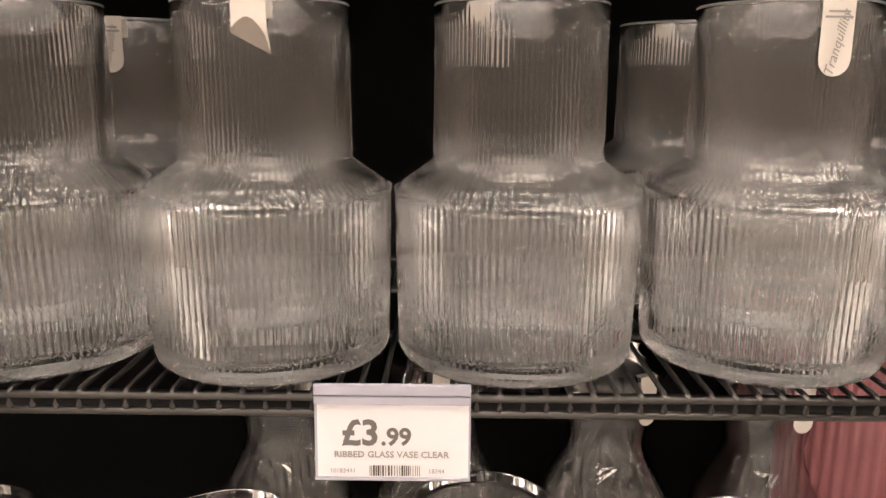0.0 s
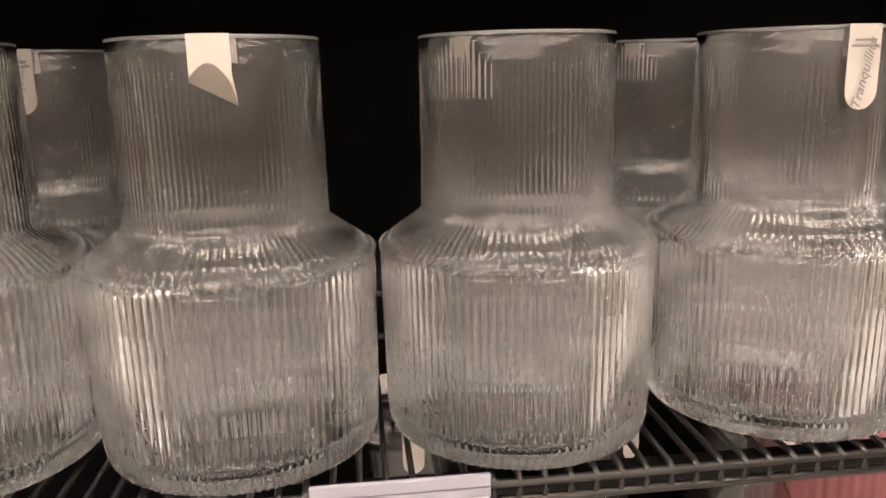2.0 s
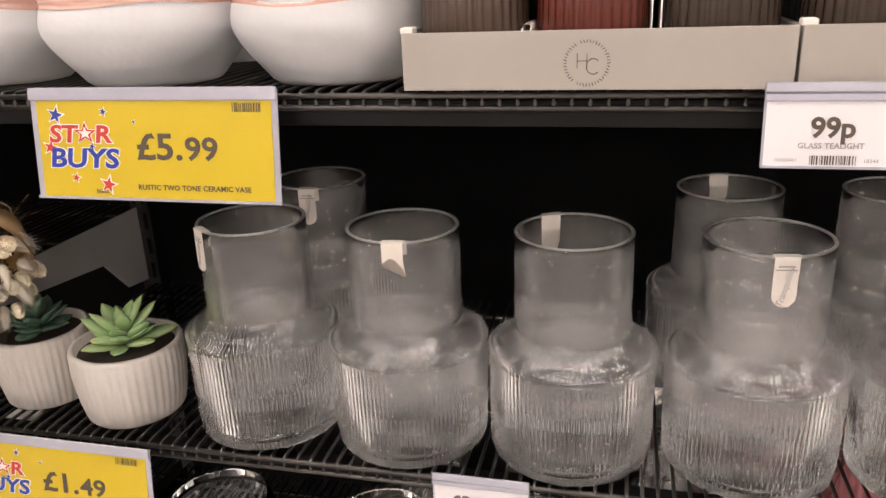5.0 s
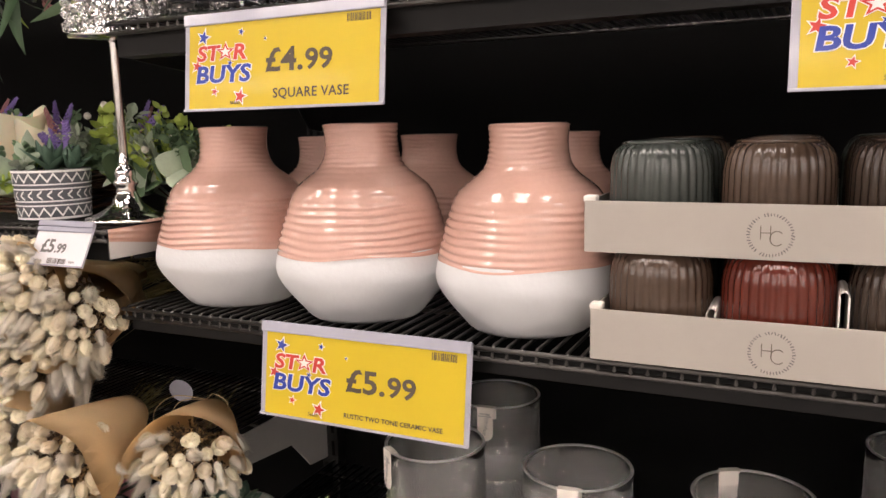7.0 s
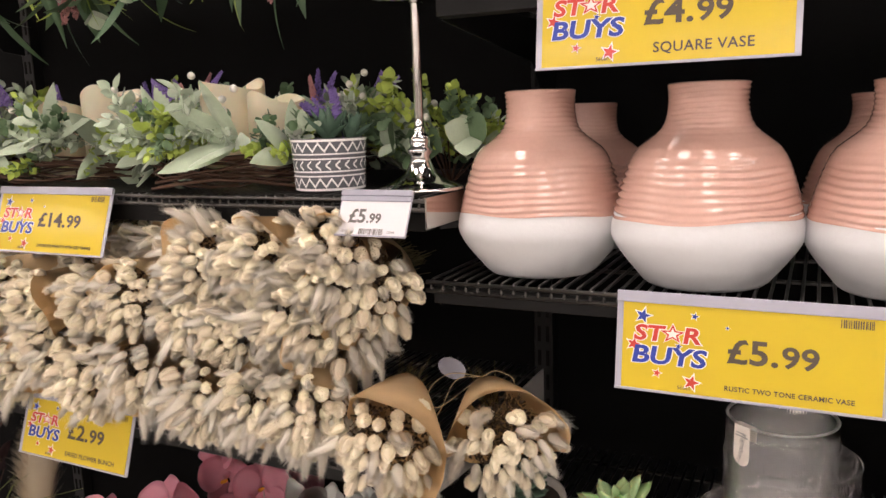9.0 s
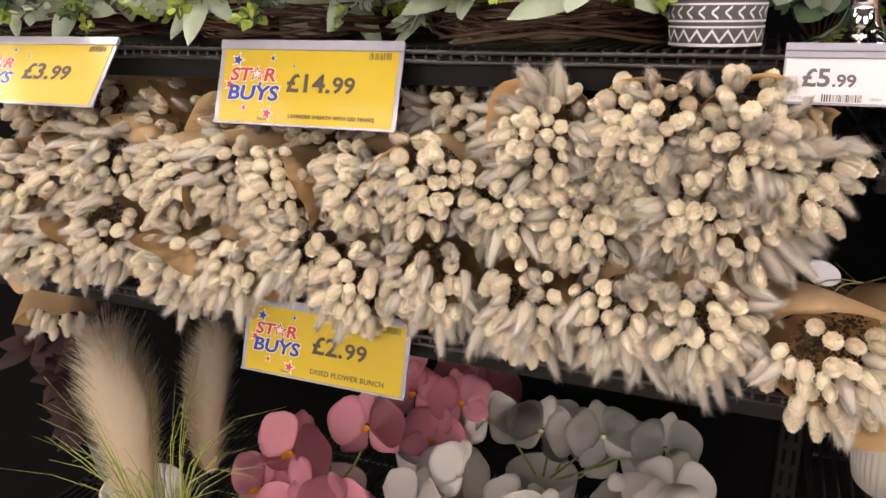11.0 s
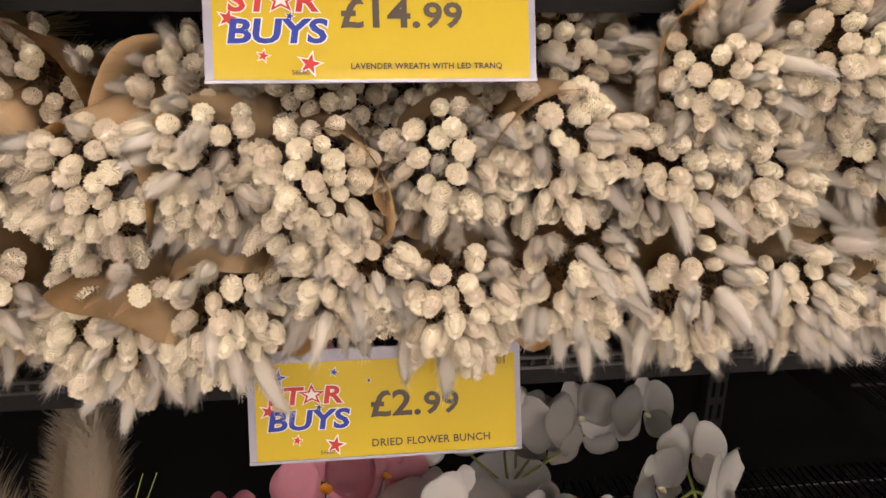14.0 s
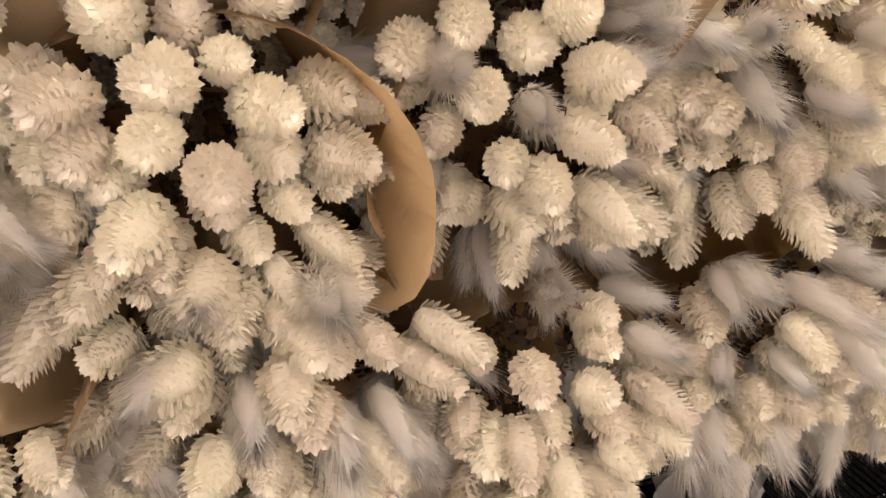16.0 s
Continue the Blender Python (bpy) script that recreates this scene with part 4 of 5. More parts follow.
# raffia tie and oval sticker of the leaning bunch
tie = thing("raffia_bow", pose(-0.07, 0.09, 1.196), "pale raffia bow tied round a flower bunch", "bow")
for k, pts in enumerate((((0, 0, 0), (0.02, -0.01, 0.012), (0.04, -0.012, 0.006), (0.034, -0.012, -0.008), (0.004, -0.004, -0.004)), ((0, 0, 0), (-0.022, -0.02, 0.0), (-0.036, -0.03, -0.03), (-0.052, -0.03, -0.055)), ((0, 0, 0), (-0.03, -0.02, 0.006), (-0.05, -0.03, -0.012), (-0.04, -0.03, -0.03), (-0.004, -0.004, -0.002)))):
    part("strand", tube(bmesh.new(), smooth_path(pts), 0.0006, 5), M["raffia"], tie, smooth=True)
st = thing("oval_sticker", look((-0.105, 0.085, 1.203), (0.0, -0.6, 1.5)), "clear oval sticker with a barcode on kraft paper", "sticker")
bm = bmesh.new()
bmesh.ops.create_cone(bm, cap_ends=True, segments=32, radius1=0.0145, radius2=0.0145, depth=0.0005)
for v in bm.verts:
    v.co.x *= 1.15
    v.co.y *= 0.75
part("disc", bm, M["plastic"], st, m=pose(0, 0, 0.003, 0, 0, 20))
part("code_panel", cuboid(bmesh.new(), -0.0075, 0.0075, -0.0048, 0.0048, 0.0034, 0.0037), M["plastic"], st, m=pose(0, 0, 0, 0, 0, 20))
for k in range(9):
    part("code_bar", cuboid(bmesh.new(), -0.0065 + 0.0015 * k, -0.0059 + 0.0015 * k + 0.0003 * (k % 2), -0.004, 0.004, 0.0038, 0.0040), M["ink"], st, m=pose(0, 0, 0, 0, 0, 20))


# ---- leaves ----
def leaf_bm(L, wd, curl=0.25, fold=0.25, tip=1.0, n=7):
    """A leaf along +z from the origin, its face towards -y."""
    bm = bmesh.new()
    rows = []
    for i in range(n + 1):
        t = i / n
        hw = wd / 2 * math.sin(math.pi * min(1, t ** 0.8)) ** (0.75 if tip < 1 else 1.0) + 0.0003
        c = Vector((0, -curl * L * t * t, L * t * (1 - 0.25 * curl * t)))
        rows.append([bm.verts.new(c + Vector((-hw, -fold * hw, 0))), bm.verts.new(c + Vector((-hw * 0.5, -fold * 0.35 * hw, 0))), bm.verts.new(c), bm.verts.new(c + Vector((hw * 0.5, -fold * 0.35 * hw, 0))), bm.verts.new(c + Vector((hw, -fold * hw, 0)))])
    for a, b in zip(rows, rows[1:]):
        for k in range(4):
            bm.faces.new((a[k], a[k + 1], b[k + 1], b[k]))
    return bm


LAMB = [mesh("leaf", leaf_bm(0.066, 0.0215, 0.3, 0.25, 0.5), M["lambs"], True), mesh("leaf", leaf_bm(0.06, 0.022, 0.55, 0.25, 0.5), M["lambs"], True), mesh("leaf", leaf_bm(0.076, 0.0225, 0.15, 0.25, 0.5), M["lambs"], True)]
ROUND = [mesh("leaf", leaf_bm(0.03, 0.026, 0.2, 0.15, 0.5), M["euc"], True), mesh("leaf", leaf_bm(0.024, 0.022, 0.3, 0.1, 0.5), M["lambs"], True)]
LIME = [mesh("leaf", leaf_bm(0.012, 0.009, 0.2, 0.2, 0.5, 4), M["lime"], True), mesh("leaf", leaf_bm(0.015, 0.011, 0.3, 0.2, 0.5, 4), M["lime"], True)]
LONG = [mesh("leaf", leaf_bm(0.085, 0.012, 0.35), M["euc"], True), mesh("leaf", leaf_bm(0.07, 0.016, 0.5), M["dkleaf"], True), mesh("leaf", leaf_bm(0.1, 0.009, 0.3), M["dkleaf"], True), mesh("leaf", leaf_bm(0.075, 0.006, 0.4), M["lime"], True)]


def spike_bm(seed, L, r):
    rng = random.Random(seed)
    bm = rod(bmesh.new(), (0, 0, -L * 0.8), (0, 0, L), 0.0006, 0.0004, 4)
    n = 46
    for k in range(n):
        t = k / n
        a = k * 2.4
        rr = r * (1 - 0.75 * t) * rng.uniform(0.7, 1.1)
        p = Vector((rr * math.cos(a), rr * math.sin(a), L * t))
        s = r * 0.55 * (1 - 0.4 * t)
        vs = [bm.verts.new(p + Vector(o) * s) for o in ((1, 0, 0), (-0.5, 0.87, 0), (-0.5, -0.87, 0), (0.3 * math.cos(a), 0.3 * math.sin(a), 1.4), (0, 0, -0.7))]
        for f in ((0, 1, 3), (1, 2, 3), (2, 0, 3), (1, 0, 4), (2, 1, 4), (0, 2, 4)):
            bm.faces.new([vs[i] for i in f])
    return bm


LAV = mesh("lavender_spike", spike_bm(3, 0.036, 0.0045), M["lavender"])
LAV2 = mesh("lavender_spike", spike_bm(4, 0.03, 0.004), M["mauve"])
CAT = mesh("catkin", spike_bm(5, 0.06, 0.0075), M["mauve"])
bm = bmesh.new()
bmesh.ops.create_icosphere(bm, subdivisions=2, radius=0.0042)
BERRY = mesh("berry", bm, M["berry"], True)


def aim(p, d, roll=0.0):
    return Matrix.Translation(p) @ Vector(d).to_track_quat("Z", "Y").to_matrix().to_4x4() @ pose(0, 0, 0, 0, 0, roll)


def rosette(parent, p, d, rng, meshes, n, spread, name="leaf", scale=1.0):
    d = Vector(d).normalized()
    a0 = rng.uniform(0, math.tau)
    s = d.orthogonal().normalized()
    t = d.cross(s)
    for k in range(n):
        a = a0 + k * math.tau / n + rng.uniform(-0.3, 0.3)
        v = d + (s * math.cos(a) + t * math.sin(a)) * spread * rng.uniform(0.6, 1.2)
        q = Vector(v).normalized().to_track_quat("Z", "Y").to_matrix().to_4x4()
        side = q.to_3x3().inverted() @ (s * math.cos(a) + t * math.sin(a))
        roll = math.degrees(math.atan2(side.y, side.x)) + 90
        put(name, meshes[rng.randrange(len(meshes))], parent, Matrix.Translation(p) @ q @ pose(0, 0, 0, 0, 0, roll) @ Matrix.Scale(scale * rng.uniform(0.75, 1.15), 4))


def sprig_me(seed, material, L, n, leaf_len, leaf_wd):
    """A short twig set with small leaves, as one mesh."""
    rng = random.Random(seed)
    bm = tube(bmesh.new(), [(0, 0, 0), (0.06 * L, 0, L * 0.5), (0.0, 0.05 * L, L)], 0.0007, 4)
    for k in range(n):
        t = (k + 0.6) / n
        a = k * 2.2 + rng.uniform(-0.4, 0.4)
        d = Vector((math.cos(a), math.sin(a), 0.5 + 0.8 * t))
        src = leaf_bm(leaf_len * rng.uniform(0.75, 1.15), leaf_wd * rng.uniform(0.8, 1.15), rng.uniform(0.1, 0.5), 0.2, 0.5, 4)
        me = bpy.data.meshes.new("leaf")
        src.to_mesh(me)
        src.free()
        me.transform(Matrix.Translation((0.03 * L * math.cos(a), 0.03 * L * math.sin(a), L * t)) @ d.to_track_quat("Z", "Y").to_matrix().to_4x4() @ pose(0, 0, 0, 0, 0, rng.uniform(0, 360)))
        bm.from_mesh(me)
    return mesh("leaf_sprig", bm, material, True)


SPRIG = [sprig_me(1, M["lime"], 0.045, 20, 0.012, 0.009), sprig_me(2, M["lime"], 0.06, 24, 0.011, 0.008), sprig_me(3, M["lambs"], 0.05, 20, 0.014, 0.008), sprig_me(4, M["euc"], 0.06, 22, 0.013, 0.010), sprig_me(5, M["lambs"], 0.06, 18, 0.018, 0.009)]


def sprigs(parent, p, d, rng, n, spread=0.8, reach=0.02):
    for k in range(n):
        v = Vector(d).normalized() + Vector((rng.uniform(-1, 1), rng.uniform(-1, 1), rng.uniform(-0.6, 0.8))) * spread
        q = Vector(p) + Vector((rng.uniform(-reach, reach), rng.uniform(-reach, reach), rng.uniform(-0.3 * reach, reach)))
        put("leaf_sprig", SPRIG[rng.randrange(5)], parent, aim(q, v, rng.uniform(0, 360)) @ Matrix.Scale(rng.uniform(0.75, 1.15), 4))


# ---- lavender wreaths with candles on the left shelf ----
def twig_ring(parent, seed, R, n=26):
    rng = random.Random(seed)
    for k in range(n):
        bm = bmesh.new()
        a0, r0, z0 = rng.uniform(0, math.tau), R + rng.uniform(-0.016, 0.016), rng.uniform(0.006, 0.034)
        f, ph = rng.uniform(2, 5), rng.uniform(0, 6)
        pts = []
        for j in range(15):
            a = a0 + j * 0.32
            pts.append(((r0 + 0.007 * math.sin(f * a + ph)) * math.cos(a), (r0 + 0.007 * math.sin(f * a + ph)) * math.sin(a), z0 + 0.006 * math.cos(f * a)))
        tube(bm, pts, rng.uniform(0.0012, 0.0026), 5, 0.4)
        part("twig", bm, M["twig"], parent, smooth=True)


def wreath(x, y, seed, R, label):
    rng = random.Random(seed)
    wz = thing("lavender_wreath", pose(x, y, W + 0.0005), label, "wreath", "lavender wreaths")
    twig_ring(wz, seed, R)
    n = 30
    for k in range(n):
        a = math.tau * k / n + rng.uniform(-0.08, 0.08)
        o = Vector((math.cos(a), math.sin(a), 0))
        p = o * (R + rng.uniform(-0.012, 0.018)) + Vector((0, 0, rng.uniform(0.036, 0.068)))
        d = o * rng.uniform(0.3, 1.0) + Vector((rng.uniform(-0.4, 0.4), 0, rng.uniform(0.3, 0.9) if o.y > -0.2 else rng.uniform(-0.15, 0.55)))
        c = k % 5
        if c in (0, 2):
            rosette(wz, p, d, rng, LAMB, 5, 0.8, scale=1.05)
        elif c == 1:
            sprigs(wz, p, d, rng, 5)
        elif c == 3:
            for j in range(3):
                dd = d + Vector((rng.uniform(-0.6, 0.6), rng.uniform(-0.3, 0.3), 0.7))
                put("lavender_spike", LAV if (k + j) % 3 else LAV2, wz, aim(p + Vector((0, 0, 0.03)) + Vector(dd) * 0.015, dd))
            sprigs(wz, p, d, rng, 3)
        else:
            for j in range(5):
                q = p + Vector((rng.uniform(-0.03, 0.03), rng.uniform(-0.03, 0.02), rng.uniform(0.0, 0.06)))
                put("berry", BERRY, wz, Matrix.Translation(q))
            rosette(wz, p, d, rng, ROUND, 4, 1.0, scale=0.9)
        sprigs(wz, p - Vector((0, 0, 0.01)), d, rng, 4)
    return wz


wreath(-0.37, 0.125, 21, 0.122, "lavender wreath of grey-green leaves, white berries and twigs")
wreath(-0.665, 0.125, 22, 0.122, "lavender wreath with lime leaves and white berries")
wreath(-0.95, 0.125, 23, 0.118, "lavender wreath of soft green leaves on a twig ring")


def wavy_candle(x, y, r, h, seed):
    c = thing("led_candle", pose(x, y, W + 0.0005, 0, 0, seed * 47), "cream wax candle with a wavy melted rim", "candle", "cream candles")
    prof = [(0, 0), (r - 0.001, 0), (r, 0.002), (r, h * 0.5), (r, h * 0.85), (r, h), (r - 0.0015, h + 0.0006), (r - 0.003, h), (r - 0.0035, h * 0.86), (0, h * 0.84)]
    part("wax", lathe(prof, 48, lambda q, z, a, row: (q, z + (0.0075 * math.sin(2 * a + seed) + 0.003 * math.sin(3 * a)) * (1 if 5 <= row <= 7 else 0))), M["wax"], c, smooth=True)
    part("flame_tip", lathe([(0, 0), (0.003, 0.004), (0.0035, 0.009), (0.001, 0.018), (0, 0.02)], 10), M["wax"], c, m=pose(0, 0, h * 0.845))


wavy_candle(-0.45, 0.165, 0.042, 0.12, 1)
wavy_candle(-0.372, 0.155, 0.036, 0.1, 2)
wavy_candle(-0.672, 0.165, 0.042, 0.12, 3)
wavy_candle(-0.775, 0.15, 0.04, 0.105, 5)
wavy_candle(-0.98, 0.15, 0.04, 0.12, 4)


# ---- patterned pot with a dark succulent ----
pot = thing("patterned_pot", pose(-0.2135, 0.034, W + 0.0005), "charcoal pot with white zigzag bands and a succulent", "plant pot")
part("body", lathe([(0, 0), (0.034, 0), (0.0357, 0.0015), (0.0368, 0.0165), (0.0361, 0.018), (0.0371, 0.0195), (0.0378, 0.034), (0.0371, 0.0355), (0.0380, 0.037), (0.0384, 0.051), (0.0388, 0.0535), (0.0372, 0.0535), (0.0361, 0.048), (0, 0.047)], 64), M["potdark"], pot, smooth=True)
part("soil", lathe([(0, 0.0475), (0.0357, 0.0475), (0.0357, 0.0485), (0, 0.0495)], 32), M["soil"], pot)


def pot_line(bm, pts, hw):
    """A flat white stroke laid round the pot through (angle, height) points."""
    prev = None
    for k, (a, h) in enumerate(pts):
        r = 0.0358 + (h / 0.0535) * 0.0031 + 0.0005
        ring = [bm.verts.new((r * math.cos(a), r * math.sin(a), h + s * hw)) for s in (-1, 1)]
        if prev:
            bm.faces.new((prev[0], ring[0], ring[1], prev[1]))
        prev = ring


bm = bmesh.new()
for h, hw in ((0.0025, 0.0012), (0.0160, 0.0008), (0.0205, 0.0008), (0.0332, 0.0008), (0.0380, 0.0008), (0.0515, 0.0012)):
    pot_line(bm, [(math.tau * k / 72, h) for k in range(73)], hw)
NZ = 20
for low in (0.0052, 0.0408):
    pot_line(bm, [(math.tau * k / (NZ * 8), low + 0.0082 * abs((k / 4) % 2 - 1)) for k in range(NZ * 8 + 1)], 0.0015)
for k in range(24):
    a = math.tau * k / 24
    pot_line(bm, [(a + 0.1, 0.0225), (a + 0.03, 0.0247), (a - 0.04, 0.0268), (a + 0.03, 0.029), (a + 0.1, 0.0312)], 0.0011)
part("zigzag", bm, M["potwhite"], pot, "white zigzag and chevron bands")
rng = random.Random(9)
FAT = [mesh("leaf", leaf_bm(0.034, 0.013, -0.25, -0.5), M["succ_dark"], True), mesh("leaf", leaf_bm(0.042, 0.014, -0.1, -0.5), M["succ_dark"], True)]
for ring, (n, sp, sc) in enumerate(((9, 1.4, 1.0), (8, 0.8, 1.0), (6, 0.35, 0.9))):
    rosette(pot, (0, 0, 0.048), (0.05, 0, 1), rng, FAT, n, sp, scale=sc)
    rosette(pot, (0.018, 0.01, 0.048), (0.4, 0, 1), rng, FAT, n - 3, sp, scale=0.8)
for k in range(9):
    d = Vector((rng.uniform(-1.3, 0.3), 0.25, 0.75))
    put("lavender_spike", LAV, pot, aim(Vector((-0.004, 0.022, 0.058)) + d * 0.02, d + Vector((-0.35, 0, 0))))
for k in range(3):
    rosette(pot, (0.045 + 0.006 * k, 0.03, 0.085 + 0.012 * k), (0.3, -0.4, 1), rng, LIME, 5, 1.2, scale=1.2)

# greenery behind the pot, by the candlestick
sprig = thing("greenery_sprig", pose(-0.13, 0.15, W + 0.0005), "artificial greenery with round leaves and white berries", "greenery")
rng = random.Random(31)
bm = bmesh.new()
for k in range(12):
    tip = Vector((rng.uniform(-0.07, 0.07), rng.uniform(-0.07, 0.05), rng.uniform(0.03, 0.1)))
    tube(bm, [(0.1 * tip.x, 0.1 * tip.y, 0.0), (0.5 * tip.x, 0.5 * tip.y, tip.z * 0.6), tuple(tip)], 0.0009, 4)
    sprigs(sprig, tip * 0.6, tip, rng, 4, 0.7, 0.015)
    if k % 2:
        put("berry", BERRY, sprig, Matrix.Translation(tip + Vector((0, 0, 0.006))))
for k in range(7):
    rosette(sprig, (rng.uniform(-0.05, 0.06), rng.uniform(-0.09, -0.03), rng.uniform(0.03, 0.065)), (rng.uniform(-0.5, 0.5), -0.8, 0.2), rng, ROUND, 3, 0.8, scale=1.15)
part("twig_frame", bm, M["twig"], sprig)


# ---- crystal candlestick ----
cs = thing("candlestick", pose(-0.1085, 0.038, W + 0.0005), "tall chrome candlestick with a beaded crystal cup", "candlestick")
part("stand", lathe([(0, 0), (0.04, 0), (0.043, 0.0015), (0.041, 0.004), (0.028, 0.009), (0.016, 0.017), (0.0105, 0.028), (0.0095, 0.034), (0.012, 0.037), (0.0125, 0.040), (0.0095, 0.043), (0.0105, 0.048), (0.0095, 0.053), (0.0062, 0.056), (0.0058, 0.058), (0.0062, 0.06), (0.005, 0.062), (0.0046, 0.07), (0.0044, 0.178), (0.006, 0.18), (0.0, 0.181)], 40), M["chrome"], cs, "polished chrome stand", True)
part("cup_plate", lathe([(0, 0.18), (0.041, 0.1815), (0.043, 0.1835), (0.041, 0.1855), (0, 0.186)], 40), M["chrome"], cs, smooth=True)
part("cup_wall", lathe([(0.0345, 0.1862), (0.0345, 0.262), (0.033, 0.262), (0.033, 0.1862), (0.0345, 0.1862)], 32), M["chrome"], cs, smooth=True)
bm = bmesh.new()
bmesh.ops.create_icosphere(bm, subdivisions=1, radius=0.0068)
BEAD = mesh("bead", bm, M["crystal"])
for row in range(6):
    for k in range(18):
        a = math.tau * (k + 0.5 * (row % 2)) / 18
        put("bead", BEAD, cs, pose(0.0405 * math.cos(a), 0.0405 * math.sin(a), 0.1928 + 0.0125 * row, 20 * k, 35 * row, 10))


# ---- succulents in ribbed pots ----
def succulent(x, y, r, h, seed, leafmat, label, tilt=0.0):
    s = thing("potted_succulent", pose(x, y, S1 + 0.0005, tilt, 0, seed * 40), label, "succulent", "succulents in ribbed pots")
    prof = [(0, 0), (r * 0.8, 0), (r * 0.86, 0.003), (r * 0.93, h * 0.3), (r * 0.985, h * 0.7), (r * 0.98, h * 0.95), (r * 0.95, h), (r * 0.87, h), (r * 0.85, h - 0.008), (0, h - 0.009)]
    part("pot", lathe(prof, 44 * 4, lambda q, z, a, row: q - 0.0011 * (1 - abs(math.cos(22 * a))) * (1 if 1 < row < 6 else 0)), M["cement"], s, "off-white ribbed cement pot", True)
    part("soil", lathe([(0, h - 0.0085), (r * 0.85, h - 0.0085), (r * 0.84, h - 0.0075), (0, h - 0.006)], 24), M["soil"], s)
    rng = random.Random(seed)
    fat = []
    for L, wd in ((0.044, 0.021), (0.034, 0.018)):
        bm = lathe([(0, 0), (wd * 0.22, L * 0.1), (wd * 0.42, L * 0.42), (wd * 0.48, L * 0.62), (wd * 0.33, L * 0.84), (wd * 0.08, L * 0.97), (0, L)], 8)
        for v in bm.verts:
            v.co.y = v.co.y * 0.36 - 0.25 * v.co.z * v.co.z / L * 0.6
        fat.append(mesh("leaf", bm, leafmat, True))
    for n, sp, sc, z in ((10, 2.6, 1.0, 0.0), (8, 1.2, 1.0, 0.003), (7, 0.85, 1.0, 0.004), (5, 0.45, 0.95, 0.008), (3, 0.2, 0.85, 0.010)):
        rosette(s, (0, 0, h - 0.006 + z), (0, 0, 1), rng, fat, n, sp, scale=sc * 1.02 * r / 0.055)
    return s


succulent(-0.018, 0.066, 0.047, 0.072, 1, M["succ_dark"], "small dark succulent in an off-white ribbed pot")
succulent(0.087, 0.055, 0.0525, 0.070, 2, M["succ"], "green artificial succulent in an off-white ribbed pot")


# ---- square glass vases on the top shelf ----
def square_glass():
    bm = bmesh.new()
    cuboid(bm, -0.05, 0.05, -0.05, 0.05, 0, 0.11, 0.004)
    o = cuboid(bmesh.new(), -0.045, 0.045, -0.045, 0.045, 0.012, 0.115)
    me = bpy.data.meshes.new("hollow")
    bmesh.ops.reverse_faces(o, faces=o.faces[:])
    o.to_mesh(me)
    o.free()
    bm.from_mesh(me)
    top = [f for f in bm.faces if min(v.co.z for v in f.verts) > 0.1095]
    bmesh.ops.delete(bm, geom=top, context="FACES_ONLY")
    return mesh("body", bm, M["glass"])


SQ = square_glass()
for k in range(7):
    for row in range(2):
        v = thing("square_vase", pose(0.03 + 0.112 * k, 0.06 + 0.115 * row, S3 + 0.0005), "clear square glass vase on the upper wire shelf", "vase", "square glass vases")
        put("body", SQ, v)


# ---- glass bowls and hourglass vases on the low shelf ----
bowl_me = mesh("body", lathe([(0, 0), (0.03, 0), (0.036, 0.004), (0.06, 0.05), (0.066, 0.085), (0.062, 0.12), (0.0555, 0.139), (0.0545, 0.140), (0.0525, 0.139), (0.0595, 0.12), (0.0635, 0.085), (0.0575, 0.052), (0.034, 0.009), (0, 0.008)], 72), M["glass"], True)
hour_me = mesh("body", lathe([(0, 0), (0.05, 0), (0.056, 0.006), (0.062, 0.05), (0.056, 0.09), (0.036, 0.13), (0.033, 0.145), (0.04, 0.18), (0.05, 0.215), (0.048, 0.2155), (0.0375, 0.18), (0.0305, 0.145), (0.0335, 0.128), (0.0535, 0.09), (0.0595, 0.05), (0.053, 0.01), (0, 0.009)], 72), M["glass"], True)
for k, (x, y, tg) in enumerate(((0.115, 0.118, 0), (0.305, 0.115, 1), (0.488, 0.147, 1), (0.675, 0.112, 1), (0.83, 0.118, 0))):
    b = thing("glass_bowl", pose(x, y, S0 + 0.0005), "clear rounded glass bowl on the low wire shelf", "bowl", "glass bowls")
    put("body", bowl_me, b)
    if tg:
        swing_tag(b, (20, -35, 12)[k - 1], 0.03, 0.017, 0.0553, 0.1405, False)
for k, (x, y) in enumerate(((0.318, 0.262), (0.6, 0.262), (0.735, 0.255), (0.455, 0.27))):
    b = thing("waisted_vase", pose(x, y, S0 + 0.0005, 0, 0, 30 * k), "clear waisted glass vase behind the bowls", "vase", "waisted glass vases")
    put("body", hour_me, b)
    swing_tag(b, (-60, 25, 8, 0)[k] - 30 * k, 0.042, 0.016, 0.051, 0.2155, False)
pr = thing("ribbed_pillar", pose(0.815, 0.265, S0 + 0.0005), "dusky pink ribbed pillar vase", "vase")
part("body", lathe([(0, 0), (0.055, 0), (0.06, 0.004), (0.06, 0.238), (0.056, 0.242), (0.052, 0.238), (0.052, 0.02), (0, 0.018)], 40 * 4, lambda r, h, a, row: r - 0.0022 * (1 - abs(math.cos(20 * a))) * (1 if row < 5 else 0)), M["pinkrib"], pr, smooth=True)


